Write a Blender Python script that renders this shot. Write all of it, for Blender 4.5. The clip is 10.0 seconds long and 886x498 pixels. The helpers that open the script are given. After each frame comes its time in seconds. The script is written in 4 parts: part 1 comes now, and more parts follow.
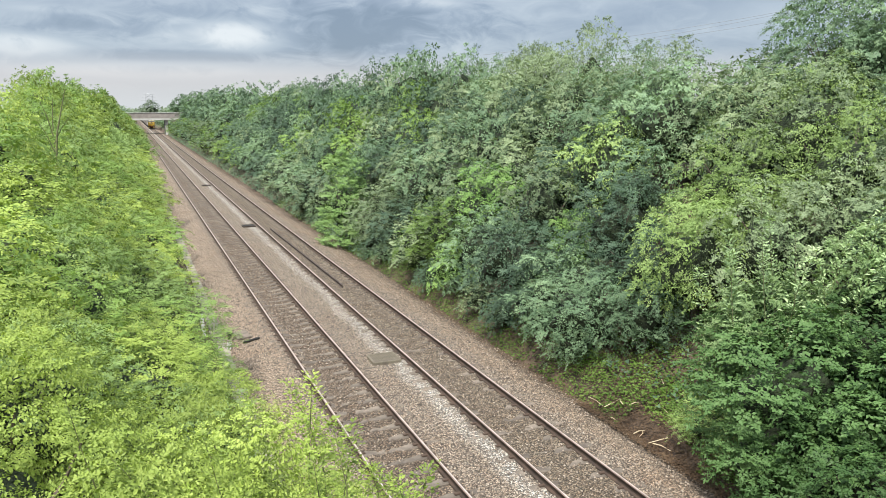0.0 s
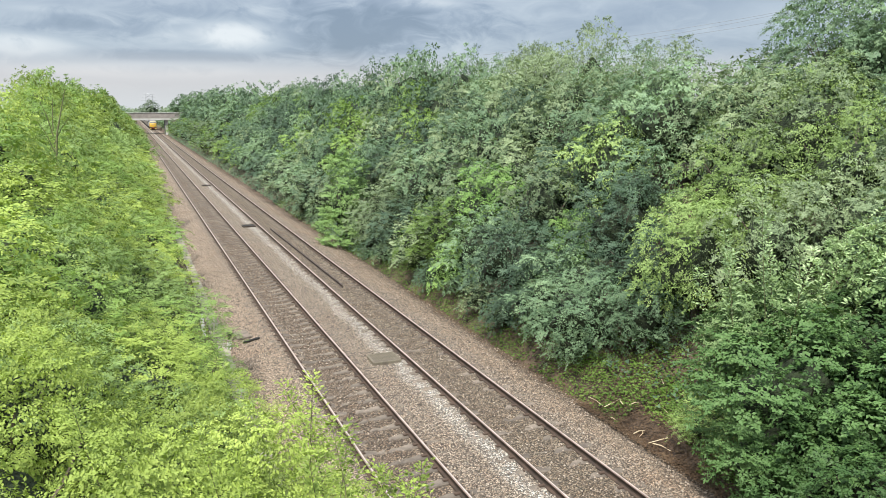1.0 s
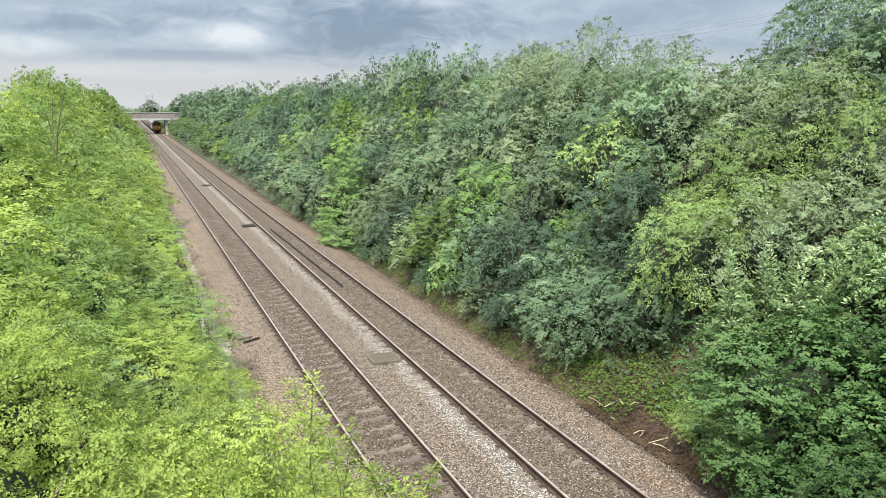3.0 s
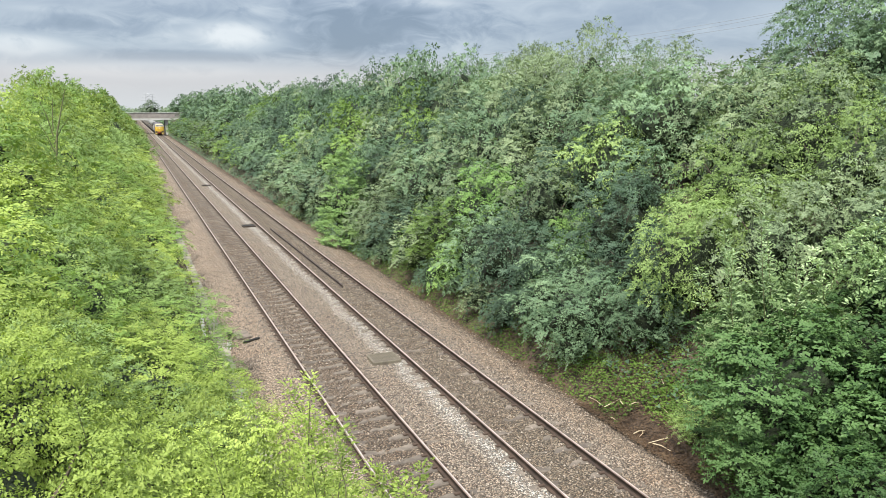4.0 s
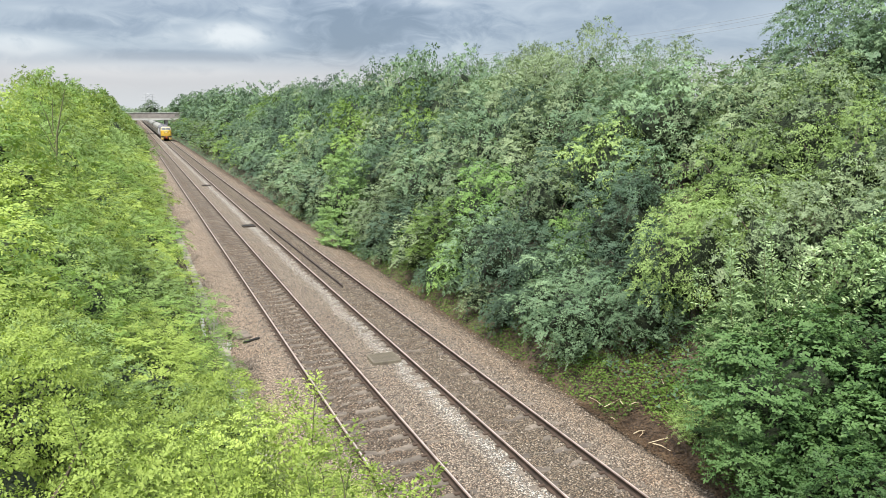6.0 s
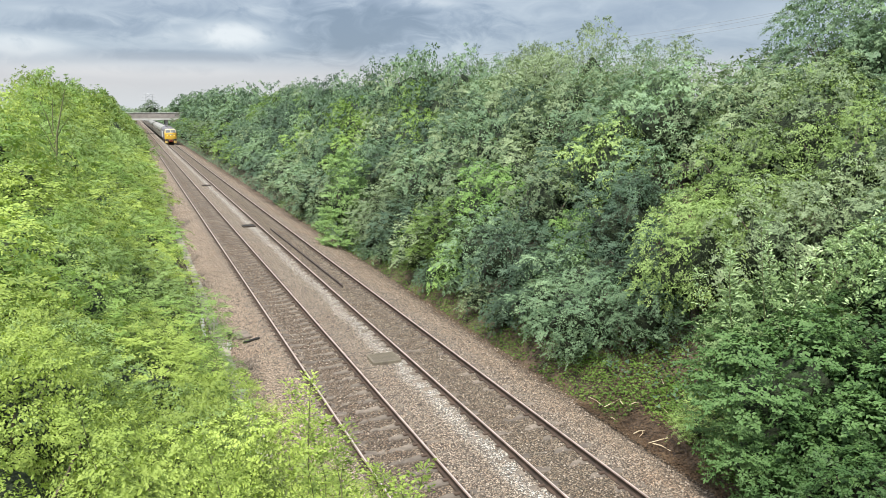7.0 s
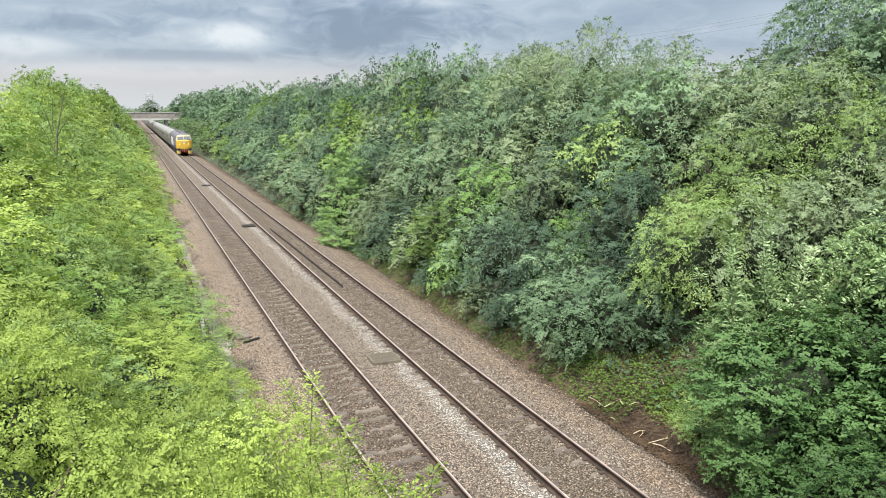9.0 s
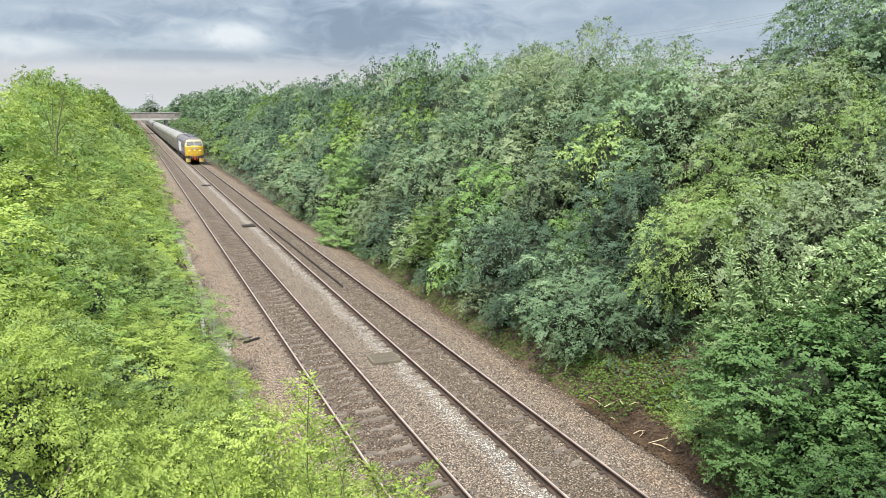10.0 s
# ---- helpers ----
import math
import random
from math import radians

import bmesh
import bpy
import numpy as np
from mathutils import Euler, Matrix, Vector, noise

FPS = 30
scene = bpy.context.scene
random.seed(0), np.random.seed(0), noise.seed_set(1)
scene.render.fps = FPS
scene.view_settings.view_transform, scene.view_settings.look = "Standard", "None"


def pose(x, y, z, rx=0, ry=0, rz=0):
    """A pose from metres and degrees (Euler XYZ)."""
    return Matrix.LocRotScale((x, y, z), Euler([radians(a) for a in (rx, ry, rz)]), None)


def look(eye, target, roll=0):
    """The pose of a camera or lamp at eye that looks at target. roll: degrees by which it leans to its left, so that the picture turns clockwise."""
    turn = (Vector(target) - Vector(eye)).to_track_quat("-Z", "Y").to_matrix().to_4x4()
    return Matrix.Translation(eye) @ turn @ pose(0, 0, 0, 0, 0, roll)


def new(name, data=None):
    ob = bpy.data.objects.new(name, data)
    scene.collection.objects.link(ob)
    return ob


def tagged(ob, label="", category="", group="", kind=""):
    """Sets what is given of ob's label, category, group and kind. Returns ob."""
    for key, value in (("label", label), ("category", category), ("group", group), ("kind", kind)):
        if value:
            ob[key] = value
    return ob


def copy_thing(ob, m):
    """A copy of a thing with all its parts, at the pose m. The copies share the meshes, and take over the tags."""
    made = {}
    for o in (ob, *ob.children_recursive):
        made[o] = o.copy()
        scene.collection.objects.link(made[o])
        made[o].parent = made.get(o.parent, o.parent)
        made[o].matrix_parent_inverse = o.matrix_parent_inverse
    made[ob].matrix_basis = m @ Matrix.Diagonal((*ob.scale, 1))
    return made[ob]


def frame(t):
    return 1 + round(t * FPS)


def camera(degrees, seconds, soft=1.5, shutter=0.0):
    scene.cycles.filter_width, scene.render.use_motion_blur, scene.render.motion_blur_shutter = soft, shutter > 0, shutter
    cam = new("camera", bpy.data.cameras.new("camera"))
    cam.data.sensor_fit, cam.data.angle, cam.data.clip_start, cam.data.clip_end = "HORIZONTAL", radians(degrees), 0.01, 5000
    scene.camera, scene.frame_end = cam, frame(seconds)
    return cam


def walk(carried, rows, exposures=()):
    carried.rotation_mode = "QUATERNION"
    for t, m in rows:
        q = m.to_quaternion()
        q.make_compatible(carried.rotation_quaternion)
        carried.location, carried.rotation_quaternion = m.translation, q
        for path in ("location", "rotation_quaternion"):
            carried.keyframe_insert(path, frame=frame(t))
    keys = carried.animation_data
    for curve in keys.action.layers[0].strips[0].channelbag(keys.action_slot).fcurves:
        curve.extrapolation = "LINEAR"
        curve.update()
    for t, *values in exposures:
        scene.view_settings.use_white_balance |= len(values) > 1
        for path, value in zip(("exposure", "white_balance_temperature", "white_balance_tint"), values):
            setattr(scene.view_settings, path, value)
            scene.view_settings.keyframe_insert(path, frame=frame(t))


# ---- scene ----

# ---- camera: stands still on the overbridge parapet, rail heads at z = 0, tracks along +y ----
cam = camera(60.0, 10.0, soft=0.8)
EYE = pose(0.0, 0.0, 7.66, 90 - 10.27, 0, -21.95)
walk(cam, [(0.0, EYE), (10.0, EYE)])

# ---- daylight: bright broken overcast, a weak wide sun from behind the camera ----
SUN_EL, SUN_AZ = 60, 225
world = bpy.data.worlds.new("overcast_sky")
scene.world = world
world.use_nodes = True
wn, wl = world.node_tree.nodes, world.node_tree.links
wn.clear()


def wnode(kind, **kw):
    n = wn.new(kind)
    for k, v in kw.items():
        n.inputs[k].default_value = v
    return n


def wmath(op, a, b=None):
    n = wn.new("ShaderNodeMath")
    n.operation = op
    for i, v in enumerate((a, b)):
        if v is None:
            continue
        if isinstance(v, (int, float)):
            n.inputs[i].default_value = v
        else:
            wl.new(v, n.inputs[i])
    return n.outputs[0]


def wramp(fac, stops):
    n = wn.new("ShaderNodeValToRGB")
    e = n.color_ramp.elements
    while len(e) < len(stops):
        e.new(0.5)
    for el, (p, c) in zip(e, stops):
        el.position, el.color = p, (*c, 1)
    wl.new(fac, n.inputs[0])
    return n.outputs[0]


def wmix(fac, a, b, blend="MIX"):
    n = wn.new("ShaderNodeMixRGB")
    n.blend_type = blend
    for i, v in enumerate((fac, a, b)):
        if isinstance(v, (int, float)):
            n.inputs[i].default_value = v
        elif isinstance(v, tuple):
            n.inputs[i].default_value = (*v, 1)
        else:
            wl.new(v, n.inputs[i])
    return n.outputs[0]


coord = wn.new("ShaderNodeTexCoord")
sep = wn.new("ShaderNodeSeparateXYZ")
wl.new(coord.outputs["Generated"], sep.inputs[0])
up = wmath("MAXIMUM", sep.outputs[2], 0.0)
# cloud layer: long banks seen edge on, with soft fraying
stretch = wn.new("ShaderNodeMapping")
stretch.inputs["Scale"].default_value = (2.2, 2.2, 8.0)
wl.new(coord.outputs["Generated"], stretch.inputs["Vector"])
big = wnode("ShaderNodeTexNoise", Scale=1.7, Detail=5.0, Roughness=0.5, Distortion=0.5)
wl.new(stretch.outputs[0], big.inputs["Vector"])
fine = wnode("ShaderNodeTexNoise", Scale=5.5, Detail=7.0, Roughness=0.6, Distortion=0.9)
puff = wn.new("ShaderNodeMapping")
puff.inputs["Scale"].default_value = (3.2, 3.2, 7.0)
wl.new(coord.outputs["Generated"], puff.inputs["Vector"])
wl.new(puff.outputs[0], fine.inputs["Vector"])
azim = wmath("ARCTAN2", sep.outputs[0], sep.outputs[1])
fray = wmath("ADD", wmath("MULTIPLY", wmath("SUBTRACT", big.outputs["Fac"], 0.5), 1.9), wmath("MULTIPLY", wmath("SUBTRACT", fine.outputs["Fac"], 0.5), 2.4))


CLOUDS = [
    (-0.017, 0.094, 0.107, 0.017, -0.22),
    (0.295, 0.101, 0.15, 0.043, -0.3),
    (0.072, 0.114, 0.079, 0.013, -0.14),
    (0.171, 0.12, 0.043, 0.01, 0.1),
    (0.069, 0.065, 0.121, 0.007, -0.14),
    (-0.105, 0.072, 0.064, 0.016, 0.22),
    (0.129, 0.09, 0.071, 0.02, 0.3),
    (0.045, 0.088, 0.036, 0.016, 0.12),
    (0.359, 0.13, 0.057, 0.009, 0.18),
    (-0.074, 0.111, 0.064, 0.006, 0.08),
    (0.023, 0.046, 0.186, 0.011, 0.16),
    (0.637, 0.111, 0.186, 0.043, -0.04),
    (0.841, 0.109, 0.114, 0.021, 0.1),
]


def bank_of_cloud(az, el, half_w, half_h):
    """1 in the middle of a cloud bank at that azimuth and elevation (radians), 0 outside, with a frayed edge."""
    u = wmath("DIVIDE", wmath("SUBTRACT", azim, az), half_w)
    v = wmath("DIVIDE", wmath("SUBTRACT", sep.outputs[2], el), half_h)
    d = wmath("SQRT", wmath("ADD", wmath("MULTIPLY", u, u), wmath("MULTIPLY", v, v)))
    n = wn.new("ShaderNodeMapRange")
    n.interpolation_type = "SMOOTHSTEP"
    n.inputs["From Min"].default_value, n.inputs["From Max"].default_value = 1.35, 0.25
    wl.new(wmath("ADD", d, wmath("MULTIPLY", fray, 0.8)), n.inputs[0])
    return n.outputs[0]


cover = wmath("ADD", wmath("MULTIPLY", big.outputs["Fac"], 0.36), wmath("MULTIPLY", fine.outputs["Fac"], 0.30))
cover = wmath("ADD", cover, 0.18)
for az, el, hw, hh, k in CLOUDS:
    cover = wmath("ADD", cover, wmath("MULTIPLY", bank_of_cloud(az, el, hw, hh), k))
cloud = wramp(cover, [(0.22, (0.142, 0.184, 0.244)), (0.42, (0.20, 0.246, 0.312)), (0.58, (0.285, 0.332, 0.388)), (0.80, (0.475, 0.505, 0.53))])
haze = wramp(up, [(0.0, (1, 1, 1)), (0.03, (0.68, 0.68, 0.68)), (0.075, (0, 0, 0))])
pale = wramp(up, [(0.0, (0.41, 0.435, 0.46)), (0.022, (0.42, 0.425, 0.44)), (0.043, (0.47, 0.435, 0.43)), (0.07, (0.44, 0.43, 0.44))])
low = wmix(haze, cloud, pale)
sky = wn.new("ShaderNodeTexSky")
sky.sky_type, sky.sun_disc = "NISHITA", False
sky.sun_elevation, sky.sun_rotation = radians(SUN_EL), radians(SUN_AZ)
dim = wmix(1.0, sky.outputs[0], (0.10, 0.10, 0.10), "MULTIPLY")
veil = wmix(0.9, dim, low)
# an overcast sky is about three times as bright overhead as at the horizon
zen = wramp(up, [(0.0, (1, 1, 1)), (0.22, (1, 1, 1)), (0.75, (2.7, 2.55, 2.4))])
back = wn.new("ShaderNodeBackground")
wl.new(wmix(1.0, veil, zen, "MULTIPLY"), back.inputs[0])
back.inputs[1].default_value = 1.12
wout = wn.new("ShaderNodeOutputWorld")
wl.new(back.outputs[0], wout.inputs[0])

sun = new("sun", bpy.data.lights.new("sun", "SUN"))
sun.data.energy, sun.data.angle, sun.data.color = 5.0, radians(10), (1.0, 0.95, 0.86)
_a, _e = radians(SUN_AZ), radians(SUN_EL)
sun.matrix_world = look((math.sin(_a) * math.cos(_e) * 50, math.cos(_a) * math.cos(_e) * 50, math.sin(_e) * 50), (0, 0, 0))
scene.view_settings.exposure = 0.62

# ---- materials ----


def surface(name, c1, c2, scale=8.0, rough=0.8, bump=0.2, metal=0.0, fine=60.0, spread=(0.35, 0.65), vary=0.0, dist=0.02):
    """Two-scale mottled surface in object space: broad stains from c1 to c2, fine grain and relief."""
    m = bpy.data.materials.new(name)
    m.use_nodes = True
    n, l = m.node_tree.nodes, m.node_tree.links
    p = n["Principled BSDF"]
    tc = n.new("ShaderNodeTexCoord")
    a = n.new("ShaderNodeTexNoise")
    a.inputs["Scale"].default_value, a.inputs["Detail"].default_value = scale, 6
    b = n.new("ShaderNodeTexNoise")
    b.inputs["Scale"].default_value, b.inputs["Detail"].default_value = fine, 4
    l.new(tc.outputs["Object"], a.inputs["Vector"])
    l.new(tc.outputs["Object"], b.inputs["Vector"])
    r = n.new("ShaderNodeValToRGB")
    r.color_ramp.elements[0].position, r.color_ramp.elements[0].color = spread[0], (*c1, 1)
    r.color_ramp.elements[1].position, r.color_ramp.elements[1].color = spread[1], (*c2, 1)
    l.new(a.outputs["Fac"], r.inputs[0])
    g = n.new("ShaderNodeMixRGB")
    g.blend_type, g.inputs[0].default_value = "OVERLAY", 0.45
    l.new(r.outputs[0], g.inputs[1])
    l.new(b.outputs["Fac"], g.inputs[2])
    col = g.outputs[0]
    if vary:
        oi = n.new("ShaderNodeObjectInfo")
        mr = n.new("ShaderNodeMapRange")
        mr.inputs["To Min"].default_value, mr.inputs["To Max"].default_value = 1 - vary, 1 + vary
        l.new(oi.outputs["Random"], mr.inputs[0])
        v = n.new("ShaderNodeMixRGB")
        v.blend_type, v.inputs[0].default_value = "MULTIPLY", 1.0
        l.new(col, v.inputs[1])
        l.new(mr.outputs[0], v.inputs[2])
        col = v.outputs[0]
    l.new(col, p.inputs["Base Color"])
    p.inputs["Roughness"].default_value, p.inputs["Metallic"].default_value = rough, metal
    if bump:
        bm_ = n.new("ShaderNodeBump")
        bm_.inputs["Strength"].default_value, bm_.inputs["Distance"].default_value = bump, dist
        l.new(b.outputs["Fac"], bm_.inputs["Height"])
        l.new(bm_.outputs[0], p.inputs["Normal"])
    return m


def foliage(name, dark, mid, light, gloss=0.5, through_=0.20):
    """Leaves: colour varies leaf by leaf, patch by patch and plant by plant; part of the light passes through."""
    m = bpy.data.materials.new(name)
    m.use_nodes = True
    n, l = m.node_tree.nodes, m.node_tree.links
    p = n["Principled BSDF"]
    geo = n.new("ShaderNodeNewGeometry")
    tc = n.new("ShaderNodeTexCoord")
    no = n.new("ShaderNodeTexNoise")
    no.inputs["Scale"].default_value, no.inputs["Detail"].default_value = 1.1, 3
    l.new(tc.outputs["Object"], no.inputs["Vector"])
    oi = n.new("ShaderNodeObjectInfo")
    s1 = n.new("ShaderNodeMath")
    s1.operation, s1.inputs[1].default_value = "MULTIPLY", 0.16
    l.new(geo.outputs["Random Per Island"], s1.inputs[0])
    s2 = n.new("ShaderNodeMath")
    s2.operation, s2.inputs[1].default_value = "MULTIPLY_ADD", 0.95
    l.new(no.outputs["Fac"], s2.inputs[0])
    l.new(s1.outputs[0], s2.inputs[2])
    s3 = n.new("ShaderNodeMath")
    s3.operation, s3.inputs[1].default_value = "MULTIPLY_ADD", 0.26
    l.new(oi.outputs["Random"], s3.inputs[0])
    l.new(s2.outputs[0], s3.inputs[2])
    r = n.new("ShaderNodeValToRGB")
    e = r.color_ramp.elements
    e.new(0.5)
    for el, pos_, c in zip(e, (0.35, 0.68, 1.0), (dark, mid, light)):
        el.position, el.color = pos_, (*c, 1)
    l.new(s3.outputs[0], r.inputs[0])
    age = n.new("ShaderNodeMapRange")
    age.inputs["To Min"].default_value, age.inputs["To Max"].default_value = 0.80, 1.18
    l.new(oi.outputs["Random"], age.inputs[0])
    am = n.new("ShaderNodeMixRGB")
    am.blend_type, am.inputs[0].default_value = "MULTIPLY", 1.0
    l.new(r.outputs[0], am.inputs[1])
    l.new(age.outputs[0], am.inputs[2])
    r = am
    l.new(r.outputs[0], p.inputs["Base Color"])
    p.inputs["Roughness"].default_value = gloss
    p.inputs["Specular IOR Level"].default_value = 0.22
    t = n.new("ShaderNodeBsdfTranslucent")
    warm = n.new("ShaderNodeMixRGB")
    warm.blend_type, warm.inputs[0].default_value, warm.inputs[2].default_value = "MULTIPLY", 1.0, (1.15, 1.2, 0.55, 1)
    l.new(r.outputs[0], warm.inputs[1])
    l.new(warm.outputs[0], t.inputs[0])
    mx = n.new("ShaderNodeMixShader")
    mx.inputs[0].default_value = through_
    l.new(p.outputs[0], mx.inputs[1])
    l.new(t.outputs[0], mx.inputs[2])
    l.new(mx.outputs[0], n["Material Output"].inputs[0])
    return m


M = {
    # near-black, so the shade deep inside the crowns is put into this colour
    "inner": surface("crown_shade_fill", (0.010, 0.017, 0.007), (0.030, 0.048, 0.018), 9, 0.95, 1.0, fine=16, dist=0.12),
    "twig": surface("young_green_twig", (0.09, 0.10, 0.04), (0.17, 0.17, 0.08), 9, 0.7, 0.1),
    "bark": surface("bark", (0.06, 0.045, 0.03), (0.16, 0.13, 0.10), 6, 0.9, 0.6),
    "lime": foliage("field_maple_leaf", (0.145, 0.212, 0.046), (0.262, 0.352, 0.078), (0.385, 0.468, 0.122), 0.5, 0.28),
    "fresh": foliage("dogwood_leaf", (0.125, 0.215, 0.055), (0.195, 0.305, 0.08), (0.27, 0.385, 0.115), 0.45, 0.34),
    "haw": foliage("hawthorn_leaf", (0.085, 0.152, 0.087), (0.155, 0.245, 0.138), (0.24, 0.34, 0.19)),
    "haw_dark": foliage("dark_hawthorn_leaf", (0.043, 0.078, 0.053), (0.08, 0.135, 0.085), (0.135, 0.20, 0.12)),
    "olive": foliage("hawthorn_berry_leaf", (0.117, 0.17, 0.094), (0.187, 0.253, 0.139), (0.27, 0.335, 0.187)),
    "yellow": foliage("elder_leaf", (0.155, 0.245, 0.075), (0.23, 0.335, 0.11), (0.32, 0.42, 0.155)),
    "willow": foliage("willow_leaf", (0.038, 0.085, 0.026), (0.065, 0.13, 0.04), (0.11, 0.19, 0.065)),
    # paler and greyer than near leaves: distance haze put into the colour
    "far": foliage("distant_haze_leaf", (0.10, 0.145, 0.10), (0.15, 0.205, 0.135), (0.21, 0.26, 0.18)),
    "birch": foliage("birch_leaf", (0.12, 0.225, 0.072), (0.185, 0.305, 0.10), (0.26, 0.385, 0.145)),
    "vivid": foliage("climber_leaf", (0.10, 0.20, 0.055), (0.185, 0.325, 0.09), (0.30, 0.45, 0.145)),
    "pale_willow": foliage("pale_willow_leaf", (0.115, 0.195, 0.073), (0.19, 0.285, 0.118), (0.30, 0.39, 0.195)),
    "wand_leaf": foliage("pale_willow_tip_leaf", (0.20, 0.31, 0.135), (0.31, 0.43, 0.21), (0.44, 0.54, 0.32)),
    "weed": foliage("nettle_leaf", (0.04, 0.08, 0.015), (0.078, 0.14, 0.026), (0.135, 0.205, 0.045)),
    "rust": surface("rusted_rail_steel", (0.03, 0.02, 0.015), (0.065, 0.042, 0.03), 3, 0.85, 0.15, 0.0),
    "tan_head": surface("rust_tanned_rail_head", (0.15, 0.105, 0.085), (0.24, 0.175, 0.145), 2, 0.6, 0.05, 0.1),
    "polished": surface("polished_rail_head", (0.44, 0.385, 0.35), (0.60, 0.53, 0.485), 2, 0.40, 0.03, 0.45),
    "dark_rust": surface("dark_old_rail", (0.045, 0.035, 0.03), (0.09, 0.07, 0.06), 3, 0.8, 0.2, 0.2),
    "sleeper": surface("weathered_concrete_sleeper", (0.085, 0.07, 0.057), (0.165, 0.138, 0.112), 4, 0.9, 0.35, vary=0.25),
    "concrete": surface("weathered_concrete", (0.17, 0.15, 0.115), (0.29, 0.265, 0.21), 3, 0.9, 0.3, vary=0.12),
    "grate": surface("galvanised_grate", (0.15, 0.13, 0.10), (0.22, 0.195, 0.15), 5, 0.85, 0.2, 0.3),
    "black": surface("black_rubber", (0.015, 0.015, 0.015), (0.035, 0.033, 0.03), 4, 0.7, 0.2),
    "white_paint": surface("dirty_white_paint", (0.62, 0.62, 0.60), (0.78, 0.78, 0.76), 3, 0.6, 0.1),
    "deck": surface("bridge_parapet_concrete", (0.20, 0.18, 0.165), (0.28, 0.255, 0.235), 0.6, 0.85, 0.2, fine=12),
    "beam": surface("pale_bridge_beam", (0.40, 0.40, 0.38), (0.52, 0.52, 0.50), 0.5, 0.8, 0.15, fine=10),
    "brick": surface("dark_abutment_brick", (0.12, 0.11, 0.10), (0.20, 0.18, 0.17), 0.8, 0.9, 0.3, fine=9),
    "soil": surface("leaf_litter_soil", (0.04, 0.028, 0.02), (0.13, 0.09, 0.062), 3.0, 0.95, 1.0, fine=14, dist=0.12),
    "yellow_paint": surface("warning_yellow_paint", (0.54, 0.34, 0.035), (0.64, 0.42, 0.06), 1.5, 0.4, 0.03),
    "grey_paint": surface("pale_grey_livery", (0.20, 0.20, 0.235), (0.29, 0.29, 0.325), 1.2, 0.42, 0.03),
    "roof_grey": surface("dirty_roof_grey", (0.10, 0.098, 0.108), (0.165, 0.16, 0.175), 0.8, 0.65, 0.1, fine=14),
    "coach_roof": surface("weathered_coach_roof", (0.20, 0.20, 0.185), (0.275, 0.275, 0.25), 0.7, 0.6, 0.08, fine=14),
    "coach_dark": surface("dull_coach_paint", (0.155, 0.155, 0.14), (0.215, 0.215, 0.195), 0.9, 0.35, 0.03),
    "coach_band": surface("grey_window_band", (0.24, 0.24, 0.215), (0.33, 0.33, 0.30), 0.9, 0.4, 0.03),
    "purple": surface("dark_bodyside_paint", (0.10, 0.09, 0.15), (0.16, 0.15, 0.21), 0.9, 0.4, 0.03),
    "underframe": surface("grimy_underframe", (0.02, 0.018, 0.016), (0.055, 0.05, 0.045), 2, 0.85, 0.3),
    "red": surface("red_buffer_paint", (0.45, 0.07, 0.03), (0.58, 0.12, 0.05), 3, 0.5, 0.05),
    "cream": surface("cream_grey_paint", (0.38, 0.34, 0.20), (0.47, 0.42, 0.26), 1.0, 0.45, 0.03),
    "valance": surface("pale_yellow_paint", (0.55, 0.40, 0.12), (0.66, 0.50, 0.18), 1.5, 0.5, 0.05),
    # grey base colour adds a painted sky reflection to the glass
    "screen": surface("sky_reflection_windscreen", (0.20, 0.20, 0.19), (0.28, 0.28, 0.26), 1, 0.16, 0.0, 0.5),
    "glass": surface("dark_cab_glass", (0.015, 0.018, 0.02), (0.03, 0.034, 0.038), 1, 0.08, 0.0),
    "steel": surface("galvanised_lattice_steel", (0.30, 0.32, 0.34), (0.42, 0.44, 0.46), 2, 0.6, 0.1, 0.4),
    "cable": surface("aluminium_cable", (0.20, 0.22, 0.23), (0.28, 0.30, 0.31), 2, 0.6, 0.0, 0.1),
    "litter": foliage("dead_leaf", (0.04, 0.028, 0.018), (0.10, 0.065, 0.04), (0.24, 0.17, 0.11), 0.8, 0.1),
    "dry": surface("dry_cut_stem", (0.42, 0.34, 0.22), (0.58, 0.50, 0.36), 6, 0.9, 0.2),
}


def lamp_glow(name, colour, strength):
    m = bpy.data.materials.new(name)
    m.use_nodes = True
    p = m.node_tree.nodes["Principled BSDF"]
    p.inputs["Base Color"].default_value = (*colour, 1)
    p.inputs["Emission Color"].default_value = (*colour, 1)
    p.inputs["Emission Strength"].default_value = strength
    return m


M["headlight"] = lamp_glow("lit_headlight", (1.0, 0.78, 0.35), 0.4)


